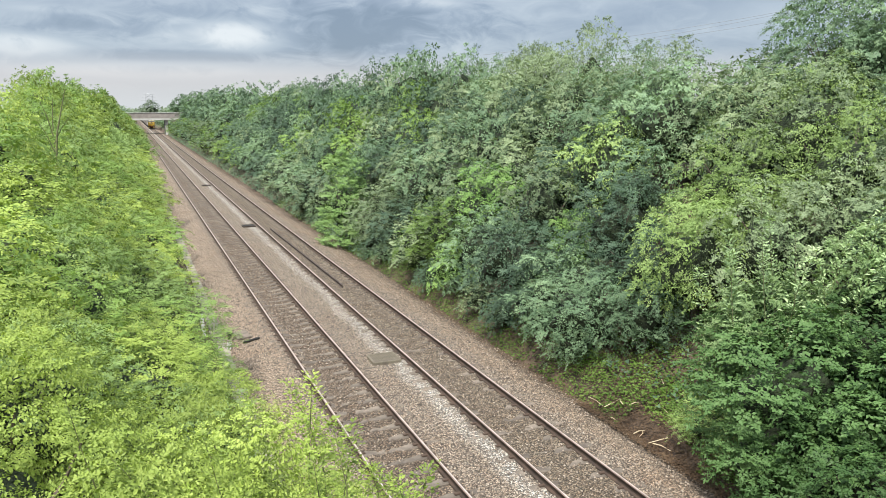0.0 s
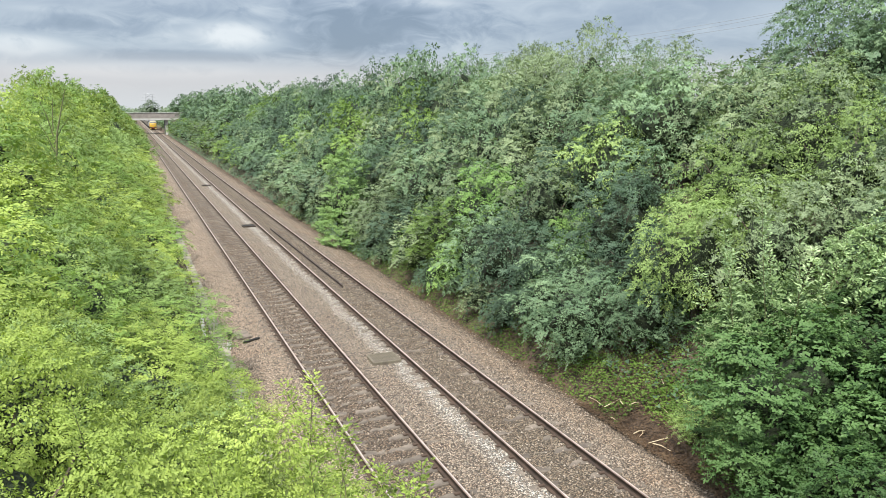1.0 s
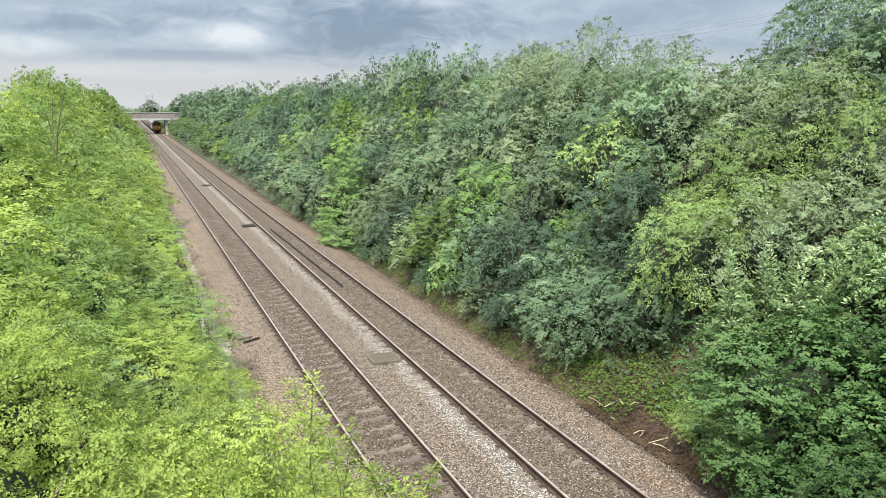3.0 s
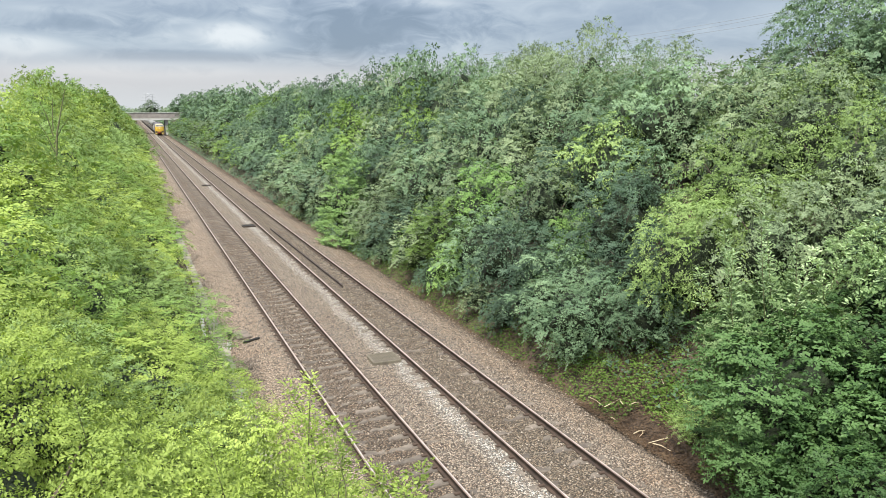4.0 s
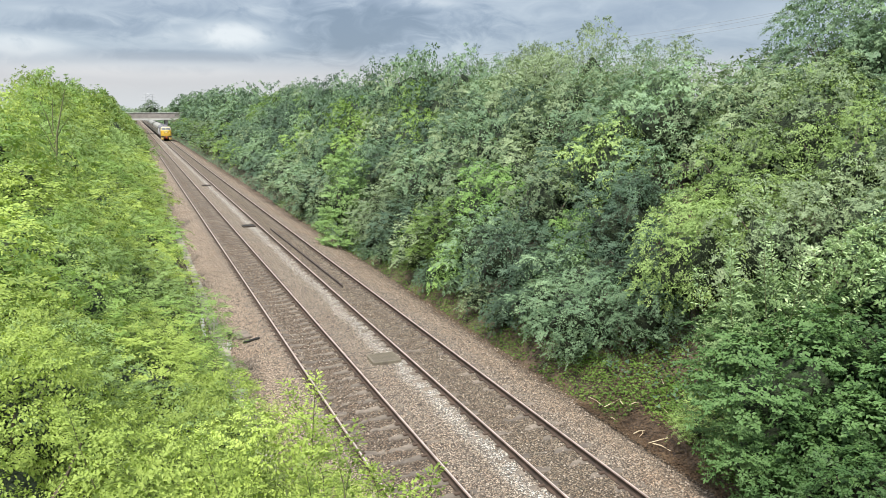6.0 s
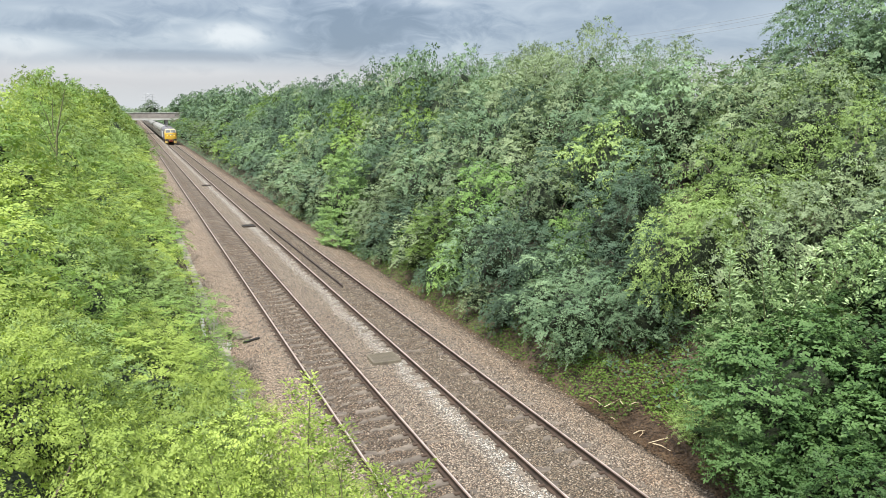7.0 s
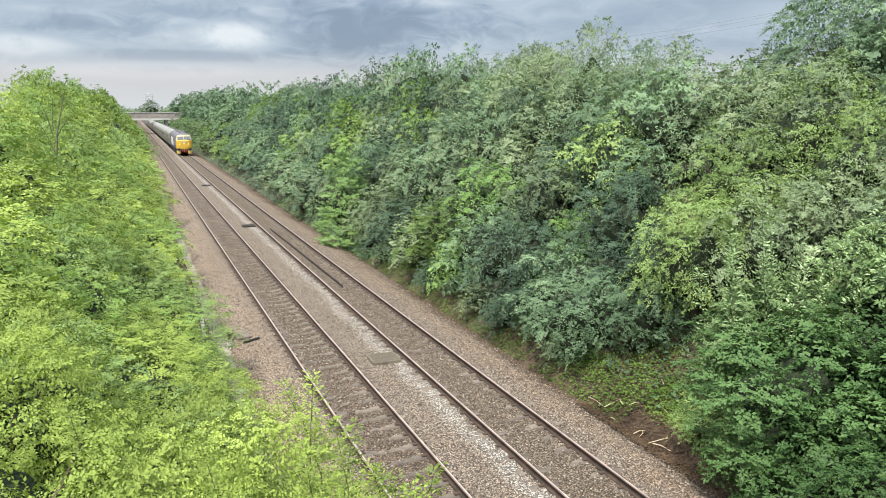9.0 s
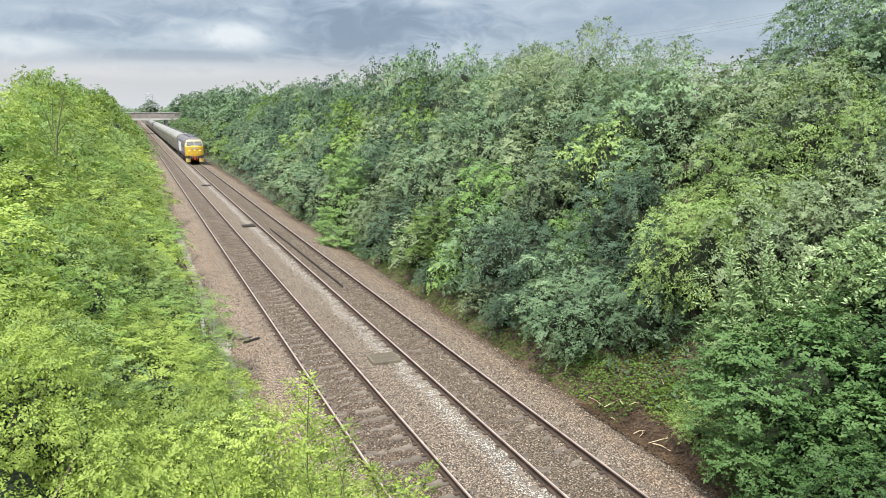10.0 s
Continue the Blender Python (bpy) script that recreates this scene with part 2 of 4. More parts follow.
def ballast_material():
    """Crushed granite: stones told apart by a cell pattern, pinkish to grey, with bleached and dirty stretches."""
    m = bpy.data.materials.new("granite_ballast")
    m.use_nodes = True
    n, l = m.node_tree.nodes, m.node_tree.links
    p = n["Principled BSDF"]
    tc = n.new("ShaderNodeTexCoord")
    vo = n.new("ShaderNodeTexVoronoi")
    vo.inputs["Scale"].default_value = 25
    l.new(tc.outputs["Object"], vo.inputs["Vector"])
    sp = n.new("ShaderNodeSeparateColor")
    l.new(vo.outputs["Color"], sp.inputs[0])
    r = n.new("ShaderNodeValToRGB")
    e = r.color_ramp.elements
    e.new(0.4), e.new(0.75)
    for el, q, c in zip(e, (0.0, 0.35, 0.7, 1.0), ((0.09, 0.073, 0.058), (0.19, 0.155, 0.12), (0.285, 0.235, 0.182), (0.40, 0.345, 0.28))):
        el.position, el.color = q, (*c, 1)
    l.new(sp.outputs[0], r.inputs[0])
    sx = n.new("ShaderNodeSeparateXYZ")
    l.new(tc.outputs["Object"], sx.inputs[0])
    st = n.new("ShaderNodeTexNoise")
    st.inputs["Scale"].default_value, st.inputs["Detail"].default_value = 0.45, 5
    l.new(tc.outputs["Object"], st.inputs["Vector"])

    def band(x0, x1, soft):
        """1 between x0 and x1 across the line, with a ragged edge."""
        w = n.new("ShaderNodeMath")
        w.operation, w.inputs[1].default_value = "MULTIPLY_ADD", 0.9
        l.new(st.outputs["Fac"], w.inputs[0])
        l.new(sx.outputs[0], w.inputs[2])
        out = []
        for a, b in ((x0, x0 + soft), (x1, x1 - soft)):
            k = n.new("ShaderNodeMapRange")
            k.inputs["From Min"].default_value, k.inputs["From Max"].default_value = a + 0.45, b + 0.45
            l.new(w.outputs[0], k.inputs[0])
            out.append(k.outputs[0])
        q = n.new("ShaderNodeMath")
        q.operation = "MULTIPLY"
        l.new(out[0], q.inputs[0])
        l.new(out[1], q.inputs[1])
        return q.outputs[0]

    def tint(col, fac, c, blend="MIX", k=1.0):
        f = n.new("ShaderNodeMath")
        f.operation, f.inputs[1].default_value = "MULTIPLY", k
        l.new(fac, f.inputs[0])
        q = n.new("ShaderNodeMixRGB")
        q.blend_type = blend
        l.new(f.outputs[0], q.inputs[0])
        l.new(col, q.inputs[1])
        q.inputs[2].default_value = (*c, 1)
        return q.outputs[0]

    gap = n.new("ShaderNodeMapRange")
    gap.inputs["From Min"].default_value, gap.inputs["From Max"].default_value = 0.34, 0.66
    gap.inputs["To Min"].default_value, gap.inputs["To Max"].default_value = 0.0, 0.9
    l.new(vo.outputs["Distance"], gap.inputs[0])
    hue = n.new("ShaderNodeValToRGB")
    hue.color_ramp.elements[0].color, hue.color_ramp.elements[1].color = (1.18, 1.06, 0.98, 1), (1.12, 1.16, 1.18, 1)
    l.new(sp.outputs[1], hue.inputs[0])
    hm = n.new("ShaderNodeMixRGB")
    hm.blend_type, hm.inputs[0].default_value = "MULTIPLY", 1.0
    l.new(r.outputs[0], hm.inputs[1])
    l.new(hue.outputs[0], hm.inputs[2])
    col = tint(hm.outputs[0], gap.outputs[0], (0.035, 0.028, 0.022))
    col = tint(col, band(4.38, 5.93, 0.35), (0.60, 0.55, 0.50), "MULTIPLY")
    col = tint(col, band(7.53, 9.33, 0.35), (0.64, 0.62, 0.57), "MULTIPLY")
    col = tint(col, band(6.9, 7.7, 0.3), (1.6, 1.84, 2.1), "MULTIPLY", 0.95)
    col = tint(col, band(2.2, 4.25, 0.3), (1.22, 1.18, 1.14), "MULTIPLY")
    col = tint(col, band(9.75, 10.9, 0.3), (1.16, 1.11, 1.06), "MULTIPLY")
    col = tint(col, band(10.6, 12.1, 0.8), (0.62, 0.53, 0.45), "MULTIPLY")
    st2 = n.new("ShaderNodeMapRange")
    st2.inputs["From Min"].default_value, st2.inputs["From Max"].default_value = 0.5, 0.75
    l.new(st.outputs["Fac"], st2.inputs[0])
    col = tint(col, st2.outputs[0], (0.85, 0.72, 0.63), "MULTIPLY", 0.45)
    l.new(col, p.inputs["Base Color"])
    p.inputs["Roughness"].default_value = 0.9
    b = n.new("ShaderNodeBump")
    b.inputs["Strength"].default_value, b.inputs["Distance"].default_value = 1.0, 0.03
    b.invert = True
    l.new(vo.outputs["Distance"], b.inputs["Height"])
    l.new(b.outputs[0], p.inputs["Normal"])
    return m


M["ballast"] = ballast_material()


def stone_material():
    m = bpy.data.materials.new("loose_granite_stone")
    m.use_nodes = True
    n, l = m.node_tree.nodes, m.node_tree.links
    p = n["Principled BSDF"]
    geo = n.new("ShaderNodeNewGeometry")
    r = n.new("ShaderNodeValToRGB")
    e = r.color_ramp.elements
    e.new(0.4), e.new(0.75)
    for el, q, c in zip(e, (0.0, 0.4, 0.75, 1.0), ((0.07, 0.057, 0.045), (0.17, 0.138, 0.108), (0.26, 0.213, 0.167), (0.38, 0.33, 0.275))):
        el.position, el.color = q, (*c, 1)
    l.new(geo.outputs["Random Per Island"], r.inputs[0])
    l.new(r.outputs[0], p.inputs["Base Color"])
    p.inputs["Roughness"].default_value = 0.9
    return m


M["stone"] = stone_material()

# ---- mesh helpers ----
rng = np.random.default_rng(7)


def raw_mesh(name, verts, faces, mats, smooth=False):
    """A mesh from arrays; faces is (n, 3) or (n, 4)."""
    me = bpy.data.meshes.new(name)
    verts, faces = np.asarray(verts, np.float32), np.asarray(faces, np.int32)
    k = faces.shape[1]
    me.vertices.add(len(verts))
    me.vertices.foreach_set("co", verts.ravel())
    me.loops.add(faces.size)
    me.loops.foreach_set("vertex_index", faces.ravel())
    me.polygons.add(len(faces))
    me.polygons.foreach_set("loop_start", np.arange(0, faces.size, k, dtype=np.int32))
    me.polygons.foreach_set("use_smooth", np.full(len(faces), smooth))
    for q in mats if isinstance(mats, (list, tuple)) else [mats]:
        me.materials.append(q)
    me.update(calc_edges=True)
    return me


def hang(name, me, parent, label="", m=None):
    """Links a mesh as one part under a thing or part."""
    ob = new(name, me)
    ob.parent = parent
    if m is not None:
        ob.matrix_basis = m
    if label:
        tagged(ob, label)
    return ob


def part(name, bm, material, parent, label="", m=None, smooth=False):
    me = bpy.data.meshes.new(name)
    bm.to_mesh(me)
    bm.free()
    for q in material if isinstance(material, (list, tuple)) else [material]:
        me.materials.append(q)
    if smooth:
        me.shade_smooth()
    return hang(name, me, parent, label, m)


def box(sx, sy, sz, at=(0, 0, 0), bevel=0.0, bm=None, rz=0.0):
    """A box with its centre at `at`, its edges worn round."""
    bm = bm or bmesh.new()
    made = bmesh.ops.create_cube(bm, size=1.0, matrix=Matrix.Translation(at) @ Matrix.Rotation(rz, 4, "Z") @ Matrix.Diagonal((sx, sy, sz, 1)))
    if bevel:
        es = list({e for v in made["verts"] for e in v.link_edges})
        bmesh.ops.bevel(bm, geom=es, offset=bevel, segments=2, affect="EDGES")
    return bm


def tube(points, radii, sides=6, bm=None):
    """A tapered round limb along points."""
    bm = bm or bmesh.new()
    rings = []
    for i, (q, r) in enumerate(zip(points, radii)):
        q = Vector(q)
        d = (Vector(points[min(i + 1, len(points) - 1)]) - Vector(points[max(i - 1, 0)])).normalized()
        a = d.orthogonal().normalized()
        b = d.cross(a)
        rings.append([bm.verts.new(q + (a * math.cos(2 * math.pi * k / sides) + b * math.sin(2 * math.pi * k / sides)) * r) for k in range(sides)])
    for r0, r1 in zip(rings, rings[1:]):
        for k in range(sides):
            bm.faces.new((r0[k], r0[(k + 1) % sides], r1[(k + 1) % sides], r1[k]))
    bm.faces.new(rings[0][::-1]), bm.faces.new(rings[-1])
    return bm


def extrude_y(profile, y0, y1, steps=1):
    """A closed profile of (x, z) drawn along y."""
    bm = bmesh.new()
    rings = [[bm.verts.new((x, y0 + (y1 - y0) * i / steps, z)) for x, z in profile] for i in range(steps + 1)]
    n = len(profile)
    for a, b in zip(rings, rings[1:]):
        for k in range(n):
            bm.faces.new((a[k], a[(k + 1) % n], b[(k + 1) % n], b[k]))
    bm.faces.new(rings[0]), bm.faces.new(rings[-1][::-1])
    bmesh.ops.recalc_face_normals(bm, faces=bm.faces)
    return bm


# ---- ground: a railway cutting in a level plain, one sheet to the horizon ----
LEFT_FOOT, LEFT_TOP, RIGHT_FOOT, RIGHT_TOP, PLAIN, BED = 1.95, -7.7, 11.4, 20.7, 5.2, -0.75


def ground_z(x, y=0.0):
    x = np.asarray(x, float)
    left = BED + 0.2 + (LEFT_FOOT - x) / (LEFT_FOOT - LEFT_TOP) * (PLAIN - BED - 0.2)
    right = BED + 0.2 + (x - RIGHT_FOOT) / (RIGHT_TOP - RIGHT_FOOT) * (PLAIN - BED - 0.2)
    return np.where(x < LEFT_FOOT, np.minimum(left, PLAIN), np.where(x > RIGHT_FOOT, np.minimum(right, PLAIN), BED))


def make_ground():
    xs = np.concatenate([[-2600, -1200, -500, -200, -90, -40, -20], np.arange(-12, 30, 0.5), [34, 45, 90, 200, 500, 1200, 2600]])
    ys = np.concatenate([[-2600, -1000, -300, -80, -25], np.arange(-10, 60, 0.6), np.arange(60, 340, 4.0), [350, 420, 520, 700, 1000, 1700, 3200]])
    X, Y = np.meshgrid(xs, ys)
    Z = ground_z(X)
    bump = np.array([noise.noise((x * 0.35, y * 0.35, 0)) * 0.16 + noise.noise((x * 1.3, y * 1.3, 3)) * 0.07 for x, y in zip(X.ravel(), Y.ravel())]).reshape(X.shape)
    Z = Z + np.where((X > LEFT_FOOT - 0.1) & (X < RIGHT_FOOT + 0.1), 0, bump)
    nx, ny = len(xs), len(ys)
    i = np.arange(nx - 1)[None, :] + np.arange(ny - 1)[:, None] * nx
    f = np.stack([i, i + 1, i + 1 + nx, i + nx], -1).reshape(-1, 4)
    ob = new("ground", raw_mesh("ground", np.stack([X, Y, Z], -1).reshape(-1, 3), f, M["soil"], True))
    tagged(ob, "brown leaf-littered earth of the railway cutting and plain", "ground", kind="structure")


make_ground()


def make_ballast():
    prof = [(2.1, -0.74), (2.55, -0.38), (3.0, -0.24), (3.7, -0.155), (4.1, -0.155), (4.45, -0.180), (5.0, -0.19), (5.4, -0.20), (5.77, -0.20), (6.1, -0.15), (6.8, -0.17), (7.2, -0.155), (7.5, -0.172), (7.9, -0.176), (8.9, -0.176), (9.3, -0.176), (9.6, -0.168), (9.9, -0.18), (10.4, -0.27), (11.0, -0.45), (11.8, -0.62), (12.1, -0.76)]
    xs = np.interp(np.linspace(0, len(prof) - 1, 86), range(len(prof)), [q[0] for q in prof])
    zs = np.interp(xs, [q[0] for q in prof], [q[1] for q in prof])
    ys = np.concatenate([[-40, -10], np.arange(0, 50, 0.14), np.arange(50, 120, 1.0), np.arange(120, 700, 20.0)])
    X, Y = np.meshgrid(xs, ys)
    Z = np.broadcast_to(zs, X.shape) + rng.normal(0, 0.017, X.shape) * (Y < 52)
    nx, ny = len(xs), len(ys)
    i = np.arange(nx - 1)[None, :] + np.arange(ny - 1)[:, None] * nx
    f = np.stack([i, i + 1, i + 1 + nx, i + nx], -1).reshape(-1, 4)
    ob = new("ballast_bed", raw_mesh("ballast_bed", np.stack([X, Y, Z], -1).reshape(-1, 3), f, M["ballast"], False))
    tagged(ob, "pinkish grey crushed granite ballast under both tracks", "ballast", kind="structure")
    # loose stones on it
    n = 24000
    y = 6 + 40 * rng.random(n) ** 1.5
    x = rng.uniform(2.6, 11.7, n)
    z = np.interp(x, [q[0] for q in prof], [q[1] for q in prof]) + 0.012
    s = rng.uniform(0.016, 0.034, n)
    oct_v = np.array([(1, 0, 0), (0, 1, 0), (-1, 0, 0), (0, -1, 0), (0.2, 0.1, 0.8), (0, 0, -0.8)])
    oct_f = np.array([(0, 1, 4), (1, 2, 4), (2, 3, 4), (3, 0, 4), (1, 0, 5), (2, 1, 5), (3, 2, 5), (0, 3, 5)])
    V = oct_v[None] * (s[:, None, None] * rng.uniform(0.6, 1.3, (n, 6, 3)))
    a = rng.uniform(0, 6.28, n)
    ca, sa = np.cos(a)[:, None], np.sin(a)[:, None]
    V = np.stack([V[..., 0] * ca - V[..., 1] * sa, V[..., 0] * sa + V[..., 1] * ca, V[..., 2]], -1) + np.stack([x, y, z], -1)[:, None]
    F = oct_f[None] + (np.arange(n) * 6)[:, None, None]
    st = new("ballast_stones", raw_mesh("ballast_stones", V.reshape(-1, 3), F.reshape(-1, 3), M["stone"]))
    tagged(st, "loose pinkish grey granite stones on the ballast", "stones", kind="stuff")


make_ballast()

# ---- the two tracks ----
RAIL = [(-0.07, -0.159), (0.07, -0.159), (0.07, -0.148), (0.014, -0.125), (0.009, -0.05), (0.034, -0.036), (0.036, -0.008), (0.028, 0.0), (0.017, 0.0012), (-0.010, 0.0012), (-0.028, 0.0), (-0.036, -0.008), (-0.034, -0.036), (-0.009, -0.05), (-0.014, -0.125), (-0.07, -0.148)]


def rail_part(x, parent):
    bm = extrude_y(RAIL, -30, 700, 60)
    bm.normal_update()
    for f in bm.faces:
        c = f.calc_center_median()
        f.material_index = 0 if f.normal.z < 0.6 or c.z < -0.01 else (1 if -0.01 < c.x < 0.017 else 2)
    part("rail", bm, [M["rust"], M["polished"], M["tan_head"]], parent, "rust-brown rail with a bright worn head", pose(x, 0, 0))


def sleeper_mesh():
    """A concrete sleeper whose top dips to its middle."""
    w = [(-1.25, -0.165, 0.13), (-0.95, -0.155, 0.15), (-0.52, -0.158, 0.15), (-0.25, -0.19, 0.13), (0.25, -0.19, 0.13), (0.52, -0.158, 0.15), (0.95, -0.155, 0.15), (1.25, -0.165, 0.13)]
    bm = bmesh.new()
    rings = [[bm.verts.new(v) for v in ((x, -b, -0.37), (x, -b + 0.02, z - 0.02), (x, -b + 0.04, z), (x, b - 0.04, z), (x, b - 0.02, z - 0.02), (x, b, -0.37))] for x, z, b in w]
    for a, b in zip(rings, rings[1:]):
        for k in range(5):
            bm.faces.new((a[k], b[k], b[k + 1], a[k + 1]))
    bm.faces.new(rings[0]), bm.faces.new(rings[-1][::-1])
    bmesh.ops.recalc_face_normals(bm, faces=bm.faces)
    me = bpy.data.meshes.new("sleeper")
    bm.to_mesh(me)
    bm.free()
    me.materials.append(M["sleeper"])
    return me


def fastening_mesh():
    bm = box(0.34, 0.10, 0.035, (0, 0, -0.142), 0.01)
    me = bpy.data.meshes.new("rail_fastening")
    bm.to_mesh(me)
    bm.free()
    me.materials.append(M["rust"])
    return me


SLEEPER, FASTENING = sleeper_mesh(), fastening_mesh()


def make_track(cx, gap, label):
    track = tagged(new("railway_track"), label, "railway track", "pair of railway tracks")
    track.location = (cx, 0, 0)
    rail_part(-0.7525, track), rail_part(0.7525, track)
    r = random.Random(int(cx * 10))
    y = 2.0
    while y < 92:
        s = hang("sleeper", SLEEPER, track, m=pose(r.uniform(-0.02, 0.02), y, r.uniform(-0.012, 0.006), 0, 0, r.uniform(-0.6, 0.6)))
        if y < 44:
            for x in (-0.7525, 0.7525):
                hang("rail_fastening", FASTENING, s, m=pose(x, 0, 0))
        y += gap
    base = np.empty(len(SLEEPER.vertices) * 3, np.float32)
    SLEEPER.vertices.foreach_get("co", base)
    base = base.reshape(-1, 3)
    V, F = [], []
    while y < 180:
        o = len(V) * len(base)
        V.append(base + np.array((0, y, 0), np.float32))
        F += [[i + o for i in q.vertices] for q in SLEEPER.polygons if len(q.vertices) == 4]
        y += gap
    far = hang("sleeper_run", raw_mesh("sleeper_run", np.concatenate(V), np.array(F), M["sleeper"]), track)
    tagged(far, kind="stuff")


make_track(5.11, 0.64, "rusty railway track with polished rails on concrete sleepers")
make_track(8.417, 0.70, "railway track with brown rails on half-buried concrete sleepers")


# ---- vegetation ----


def unit(v):
    return v / np.maximum(np.linalg.norm(v, axis=-1, keepdims=True), 1e-6)


def leaf_mesh(name, base, way, normal, length, width, mat, blade=4):
    """Many leaves: folded four-cornered blades near the line's end, three-cornered ones further off."""
    way = unit(way)
    side = unit(np.cross(way, normal))
    nrm = np.cross(side, way)
    length, width = length[:, None], width[:, None]
    if blade == 4:
        a = base + way * length * 0.45 + side * width * 0.5 + nrm * width * 0.16
        b = base + way * length * 0.45 - side * width * 0.5 + nrm * width * 0.16
        V = np.stack([base, a, base + way * length, b], 1).reshape(-1, 3)
    else:
        a = base + way * length * 0.12 + side * width * 0.5
        b = base + way * length * 0.3 - side * width * 0.5
        V = np.stack([a, base + way * length, b], 1).reshape(-1, 3)
    return raw_mesh(name, V, np.arange(len(V)).reshape(-1, blade), mat)


def crown_leaves(g, lobes, sprays, twigs, per, leaf, reach, droop=0.8, rise=0.08, slim=0.58, low=-0.3, fan=0.5):
    """Leaves on flat, arching sprays: each spray is a bough with side twigs, and leaves stand on both sides of a twig."""
    C = np.array([q[:3] for q in lobes])
    R = np.array([q[3] for q in lobes])
    want = sprays * 9
    i = g.choice(len(R), want, p=R ** 2 / np.sum(R ** 2))
    d = unit(g.normal(size=(want, 3)))
    d[:, 2] = np.where(d[:, 2] < low, -d[:, 2], d[:, 2])
    p = C[i] + d * (R[i] * g.uniform(0.80, 1.0, want))[:, None]
    gap = np.min(np.linalg.norm(p[:, None] - C[None], axis=2) / R[None] + np.where(np.arange(len(R))[None] == i[:, None], 9, 0), axis=1)
    # thinner on the shaded side, which faces the slope, and in patches
    thin = g.random(want) < np.clip(0.75 - 0.95 * d[:, 1] + 0.5 * d[:, 2], 0.05, 1)
    patch = np.array([noise.noise(Vector(q) * 1.6) for q in p]) > -0.45
    keep = np.flatnonzero((gap > 0.93) & (p[:, 2] > 0.05) & thin & patch)[:sprays]
    p, d = p[keep], d[keep]
    n = len(p)
    up_ = np.array((0, 0, 1.0))
    axis = unit(d * np.array((1, 1, 0.8)) + up_ * rise + g.normal(0, 0.36, (n, 3)))
    ln = reach * g.uniform(0.6, 1.2, n) * np.where(g.random(n) < 0.05, 1.5, 1.0)
    u = (np.arange(twigs) + 0.5) / twigs
    s = u[None] * ln[:, None]
    node = p[:, None] + axis[:, None] * s[..., None]
    node[..., 2] -= droop * s ** 2 / reach
    side = unit(np.cross(axis, up_) + 1e-4)
    flip = np.where(np.arange(twigs) % 2 == 0, 1.0, -1.0)
    tw = axis[:, None] * 0.75 + side[:, None] * (flip * (1.05 - 0.6 * u))[None, :, None] + g.normal(0, 0.16, (n, twigs, 3))
    tw[..., 2] -= droop * 0.5 * u[None]
    tw = unit(tw)
    tl = ln[:, None] * fan * (1.1 - 0.75 * u[None]) * g.uniform(0.75, 1.2, (n, twigs))
    v = (np.arange(per) + 0.45) / per
    r = v[None, None] * tl[..., None]
    base = node[:, :, None] + tw[:, :, None] * r[..., None]
    base[..., 2] -= droop * 0.5 * r ** 2 / reach
    flat = unit(up_ * 0.5 + d * 0.8 + g.normal(0, 0.16, (n, 3)))
    perp = unit(np.cross(tw, flat[:, None]))
    turn = np.where(np.arange(per) % 2 == 0, 1.0, -1.0)
    way = tw[:, :, None] * 0.6 + perp[:, :, None] * turn[None, None, :, None] * 0.75 + g.normal(0, 0.22, (n, twigs, per, 3))
    way[..., 2] -= 0.22
    nrm = flat[:, None, None] + g.normal(0, 0.19, (n, twigs, per, 3))
    size = leaf * g.uniform(0.7, 1.25, (n, twigs, per))
    B, W, N, S = base.reshape(-1, 3), way.reshape(-1, 3), nrm.reshape(-1, 3), size.ravel()
    # older, larger leaves close to the wood fill the crown behind the sprays
    m = len(B) // 4
    i = g.choice(len(R), m * 5, p=R ** 2 / np.sum(R ** 2))
    d = unit(g.normal(size=(m * 5, 3)))
    d[:, 2] = np.where(d[:, 2] < low, -d[:, 2], d[:, 2])
    p = C[i] + d * (R[i] * g.uniform(0.66, 0.94, m * 5))[:, None]
    gap = np.min(np.linalg.norm(p[:, None] - C[None], axis=2) / R[None] + np.where(np.arange(len(R))[None] == i[:, None], 9, 0), axis=1)
    keep = np.flatnonzero((gap > 0.8) & (p[:, 2] > 0.05) & (g.random(m * 5) < np.clip(0.8 - 0.9 * d[:, 1] + 0.4 * d[:, 2], 0.06, 1)))[:m]
    p, d = p[keep], d[keep]
    k = len(p)
    size = leaf * 1.4 * g.uniform(0.7, 1.25, k)
    B = np.concatenate([B, p])
    W = np.concatenate([W, np.cross(d, g.normal(size=(k, 3))) - up_ * 0.5])
    N = np.concatenate([N, d * 0.8 + up_ * 0.35 + g.normal(0, 0.3, (k, 3))])
    S = np.concatenate([S, size])
    return B, W, N, S, S * slim


